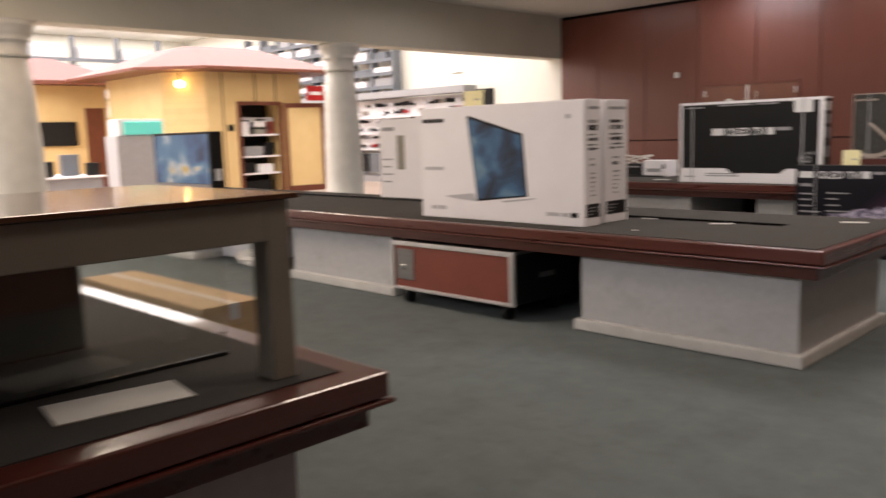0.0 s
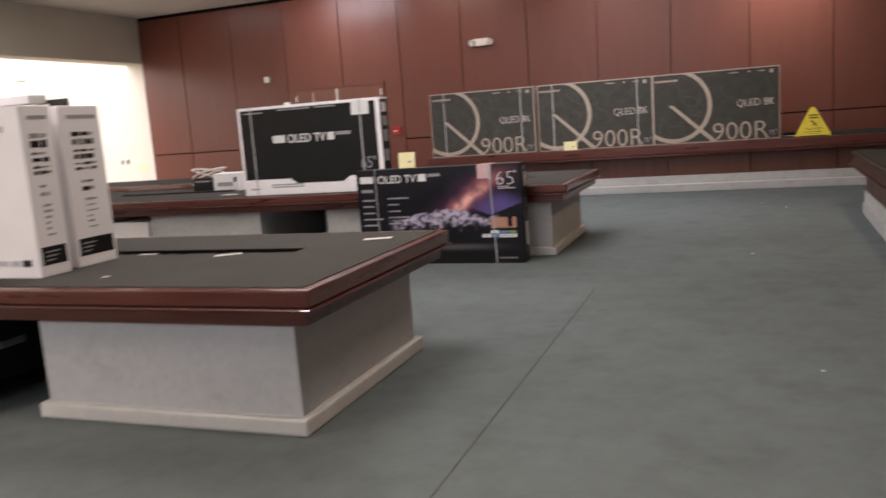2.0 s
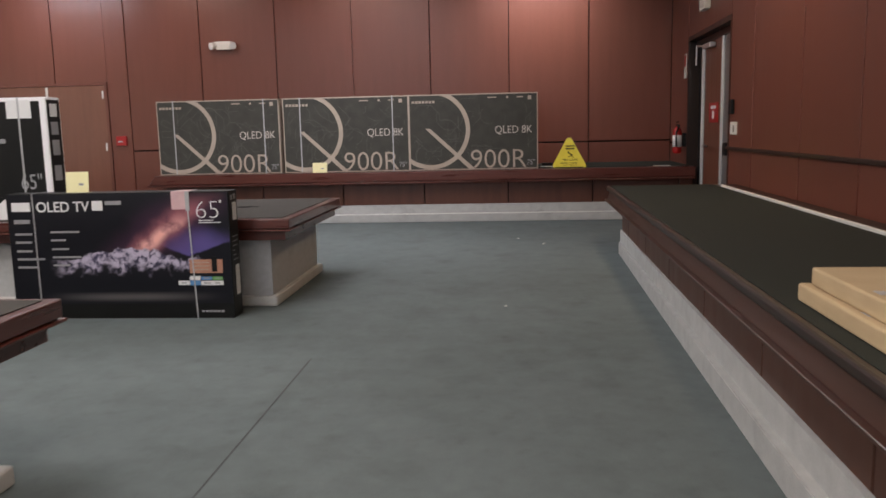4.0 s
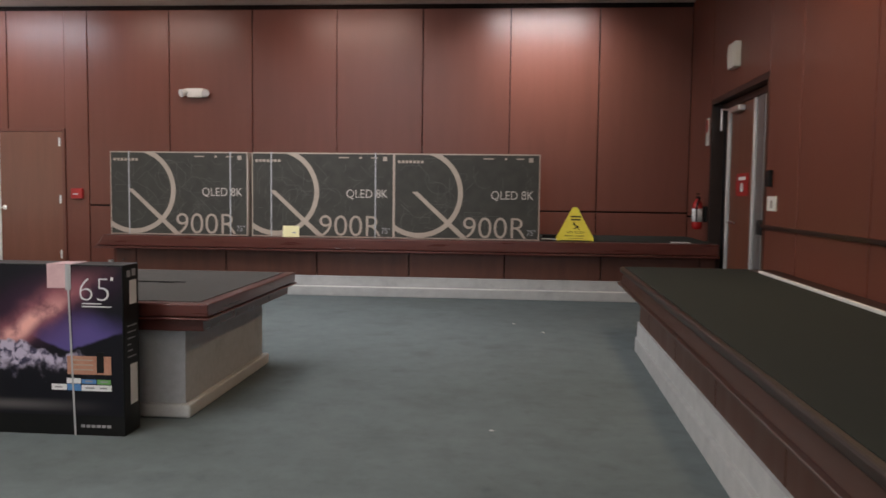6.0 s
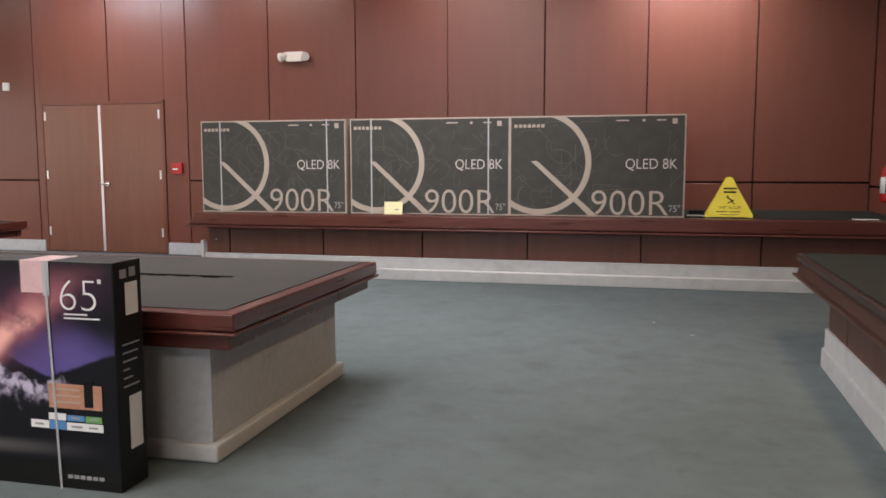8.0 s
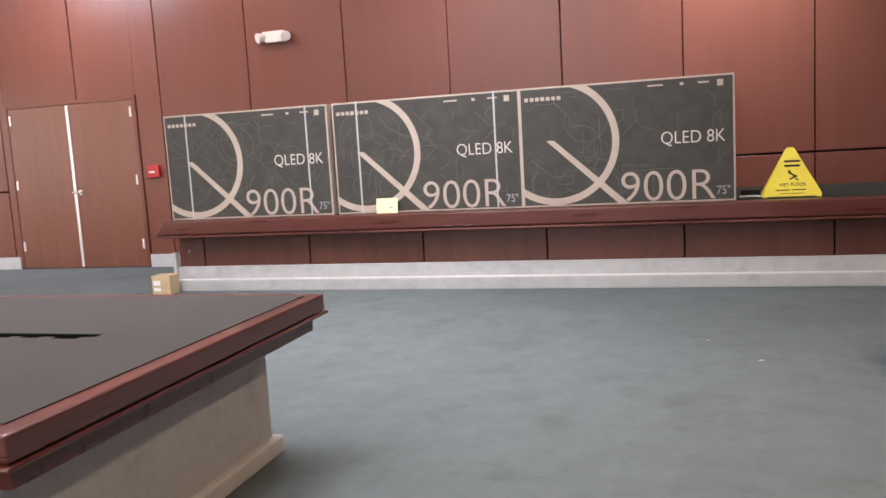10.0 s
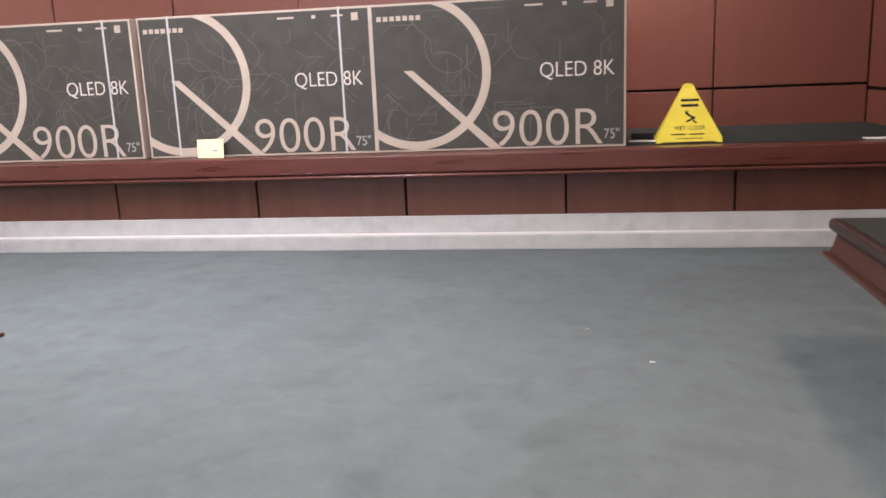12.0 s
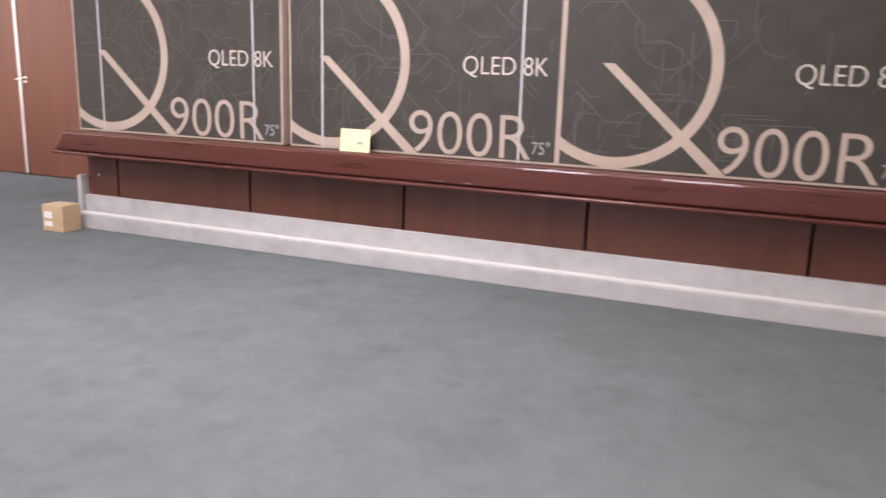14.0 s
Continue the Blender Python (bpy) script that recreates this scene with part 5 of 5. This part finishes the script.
# slatted chamfer
d = Vector((-1, -1, 0)).normalized()
for i in range(22):
    z = 0.3 + i * 0.12
    bm = box(0, 0.976, -0.012, 0, z, z + 0.105)
    bm.transform(pose(-17.0, 9.72, 0, 0, 0, 225) @ Matrix.Diagonal((1, -1, 1, 1)))
    bmesh.ops.recalc_face_normals(bm, faces=bm.faces)
    part("slat", bm, OCHRE, ki)
# hipped roof
bm = bmesh.new()
lo = [bm.verts.new(p) for p in ((-16.3, 12.95, 2.95), (-16.3, 9.4, 2.95), (-17.4, 8.3, 2.95), (-21.2, 8.3, 2.95), (-21.2, 12.95, 2.95))]
hi = [bm.verts.new(p) for p in ((-18.0, 11.6, 3.55), (-18.0, 10.2, 3.55), (-18.3, 9.9, 3.55), (-19.8, 9.9, 3.55), (-19.8, 11.6, 3.55))]
for i in range(5):
    bm.faces.new((lo[i], lo[(i + 1) % 5], hi[(i + 1) % 5], hi[i]))
bm.faces.new(hi[::-1])
bm.faces.new(lo)
bmesh.ops.recalc_face_normals(bm, faces=bm.faces)
part("roof", bm, PINKROOF, ki, "pink sheet roof")
part("fascia", plan([(-16.28, 12.97), (-16.28, 9.39), (-17.39, 8.28), (-21.22, 8.28), (-21.22, 12.97)], 2.885, 2.949), REDTRIM, ki)
lm = thing("kiosk_lamp", -17.25, 9.25, 2.6, "small warm glowing lamp on the kiosk", "lamp")
bm = bmesh.new()
bmesh.ops.create_icosphere(bm, subdivisions=2, radius=0.09, matrix=Matrix.Translation((-17.24, 9.24, 2.62)))
part("bulb", bm, BULB, lm)
part("arm", rod(bmesh.new(), (-17.24, 9.24, 2.7), (-17.24, 9.24, 2.86), 0.02), REDTRIM, lm)
hs = thing("hanging_sign", -16.55, 12.35, 2.25, "red hanging sign under the kiosk eaves", "sign")
part("board", box(-16.58, -16.53, 12.10, 12.60, 2.25, 2.60, bevel=0.008), RED, hs)
part("sign_print", box(-16.53, -16.527, 12.17, 12.53, 2.38, 2.46), WHITE, hs)
for y in (12.16, 12.54):
    part("hanger", rod(bmesh.new(), (-16.555, y, 2.60), (-16.555, y, 2.886), 0.012), BLACK, hs)
k2 = thing("far_kiosk", -23, 8, 0, "ochre kiosk with a pink roof farther back", "kiosk")
part("wall", box(-24.5, -22, 6.6, 9.6, 0, 2.95), OCHRE, k2)
bm = bmesh.new()
lo = [bm.verts.new(p) for p in ((-21.4, 10.1, 2.95), (-21.4, 6.0, 2.95), (-25.2, 6.0, 2.95), (-25.2, 10.1, 2.95))]
hi = [bm.verts.new(p) for p in ((-22.8, 8.6, 3.6), (-22.8, 7.5, 3.6), (-23.8, 7.5, 3.6), (-23.8, 8.6, 3.6))]
for i in range(4):
    bm.faces.new((lo[i], lo[(i + 1) % 4], hi[(i + 1) % 4], hi[i]))
bm.faces.new(hi[::-1])
bmesh.ops.recalc_face_normals(bm, faces=bm.faces)
part("roof", bm, PINKROOF, k2)
part("fascia", box(-25.2, -21.38, 5.98, 10.12, 2.86, 2.948), REDTRIM, k2)
part("doorway", box(-22, -21.98, 9.0, 9.5, 0, 2.3), REDTRIM, k2)
tv = thing("wall_television", -21.95, 8.2, 1.5, "black flat television on the far kiosk", "television")
part("screen", box(-21.995, -21.93, 7.75, 8.75, 1.35, 1.95, bevel=0.01), BLACK, tv)
pd = thing("display_pedestal", -15, 7.3, 0, "grey pedestal with a teal lit screen on top", "pedestal")
part("body", box(-15.4, -14.9, 6.75, 7.6, 0, 1.5, bevel=0.01), PALEPRINT, pd)
part("screen", box(-15.3, -14.88, 6.9, 7.62, 1.52, 1.75, bevel=0.01), TEALGLOW, pd, "teal lit screen")
part("screen_frame", box(-15.35, -14.92, 6.8, 7.66, 1.5, 1.8, bevel=0.01), WHITECARD, pd)
dk = thing("sales_desk", -17, 6.6, 0, "cluttered sales desk in the hall", "desk")
part("desk_top", box(-18.4, -16.6, 5.9, 7.2, 0.72, 0.76, bevel=0.006), WHITECARD, dk)
for x in (-18.3, -16.7):
    part("side_panel", box(x, x + 0.04, 5.95, 7.15, 0, 0.72), GREYPRINT, dk)
for i, (x, y, w, h) in enumerate(((-16.9, 6.0, 0.3, 0.3), (-17.1, 6.5, 0.35, 0.42), (-16.85, 6.9, 0.25, 0.25))):
    ch = thing("desk_monitor", x, y, 0.76, "dark device standing on the desk", "monitor", "devices on the desk")
    part("body", box(x, x + 0.12, y, y + w, 0.76, 0.76 + h, bevel=0.015), BLACK if i != 1 else STEELBLUE, ch)

# product shelves along the white wall
ps = thing("product_shelves", -20, 16.8, 0, "white wall shelves full of small hanging goods", "shelves")
part("back_board", box(-26, -15.6, 17.0, YN + 0.02, 0, 2.45), WHITECARD, ps)
part("canopy", box(-26, -15.6, 16.5, 17.0, 2.47, 2.66, bevel=0.01), GREYPRINT, ps, "grey canopy")
part("base_cabinet", box(-26, -15.6, 16.45, 17.0, 0, 0.18), GREYPRINT, ps)
rnd = random.Random(9)
for r, z in enumerate((0.95, 1.42, 1.9)):
    part("shelf", box(-26, -15.6, 16.6, 17.0, z, z + 0.03), WHITECARD, ps)
for x in range(20):
    xx = -25.8 + x * 0.52
    part("drawer_front", box(xx, xx + 0.44, 16.44, 16.6, 0.3, 0.85, bevel=0.01), BLACK if x % 3 else STEELBLUE, ps)
for x in range(48):
    xx = -25.85 + x * 0.213
    for z in (1.02, 1.29, 1.52, 1.78, 2.02, 2.24):
        if rnd.random() < 0.22:
            continue
        w, h, o = rnd.uniform(0.05, 0.13), rnd.uniform(0.06, 0.13), rnd.uniform(0, 0.06)
        part("packet", box(xx + o, xx + o + w, 16.84, 16.998, z, z + h), rnd.choice((BLACK, BLACK, BLACK, GREYPRINT, KRAFT, WHITECARD, RED)), ps)
# steel racking high behind
rk = thing("steel_racking", -22, 17, 2.7, "dark steel racking stacked with white boxes", "racking")
for i in range(9):
    x = -18.7 - i * 1.0
    part("upright", box(x, x + 0.1, 16.7, 17.0, 2.68, 4.9), STEELBLUE, rk)
for z in (2.75, 3.15, 3.55, 3.95, 4.35):
    part("beam", box(-26.8, -18.6, 16.68, 16.75, z, z + 0.1), STEELBLUE, rk)
    for i in range(8):
        part("stock_box", box(-19.6 - i, -18.75 - i - rnd.uniform(0.0, 0.3), 16.78, 17.0, z + 0.1, z + rnd.uniform(0.22, 0.36)), rnd.choice((WHITECARD, STEELBLUE, GREYPRINT, WHITECARD)), rk)
rk2 = thing("steel_racking", -30, 6, 0, "tall dark steel racking with white boxes far back", "racking")
for i in range(13):
    y = -4 + i * 1.6
    part("upright", box(-30.6, -30.4, y, y + 0.12, 0, 5.2), STEELBLUE, rk2)
    for z in (2.2, 2.9, 3.6, 4.3):
        part("stock_box", box(-30.8, -30.3, y + 0.2, y + 1.45 - rnd.uniform(0, 0.4), z + 0.12, z + rnd.uniform(0.48, 0.66)), rnd.choice((WHITECARD, WHITECARD, PALEPRINT, STEELBLUE)), rk2)
for z in (2.2, 2.9, 3.6, 4.3):
    part("beam", box(-30.38, -30.3, -4, 16.5, z, z + 0.12), STEELBLUE, rk2)
bm = box(-13.26, -13.08, YN + 0.022, YN + 0.028, 0.76, 0.89)
part("card", bm, NOTE, thing("wall_note", -13.17, YN, 0.76, "pale yellow note on the white hall wall", "note"))
so = thing("wall_socket", -13.68, YN, 0.98, "white double socket plate with dark openings", "socket")
part("plate", box(-13.84, -13.52, YN + 0.018, YN + 0.029, 0.90, 1.06, bevel=0.003), PLASTIC, so)
for x in (-13.78, -13.62):
    part("opening", box(x, x + 0.06, YN + 0.015, YN + 0.018, 0.93, 1.03), BLACK, so)
pn = thing("pendant_lamp", -15.7, 16.4, 3.0, "small white pendant on a thin cord", "lamp")
part("cord", rod(bmesh.new(), (-15.7, 16.4, 3.1), (-15.7, 16.4, 5.4), 0.025), PLASTIC, pn)
bm = lathe([(0.16, 2.95), (0.14, 3.0), (0.06, 3.1), (0.03, 3.14)], 20)
bm.transform(Matrix.Translation((-15.7, 16.4, 0)))
part("shade", bm, PLASTIC, pn)
wt = thing("wall_screen", -14.9, YN, 1.7, "tall black screen on the white wall", "screen")
part("screen", box(-16.0, -15.1, YN - 0.06, YN + 0.025, 0.85, 2.55, bevel=0.01), BLACK, wt)
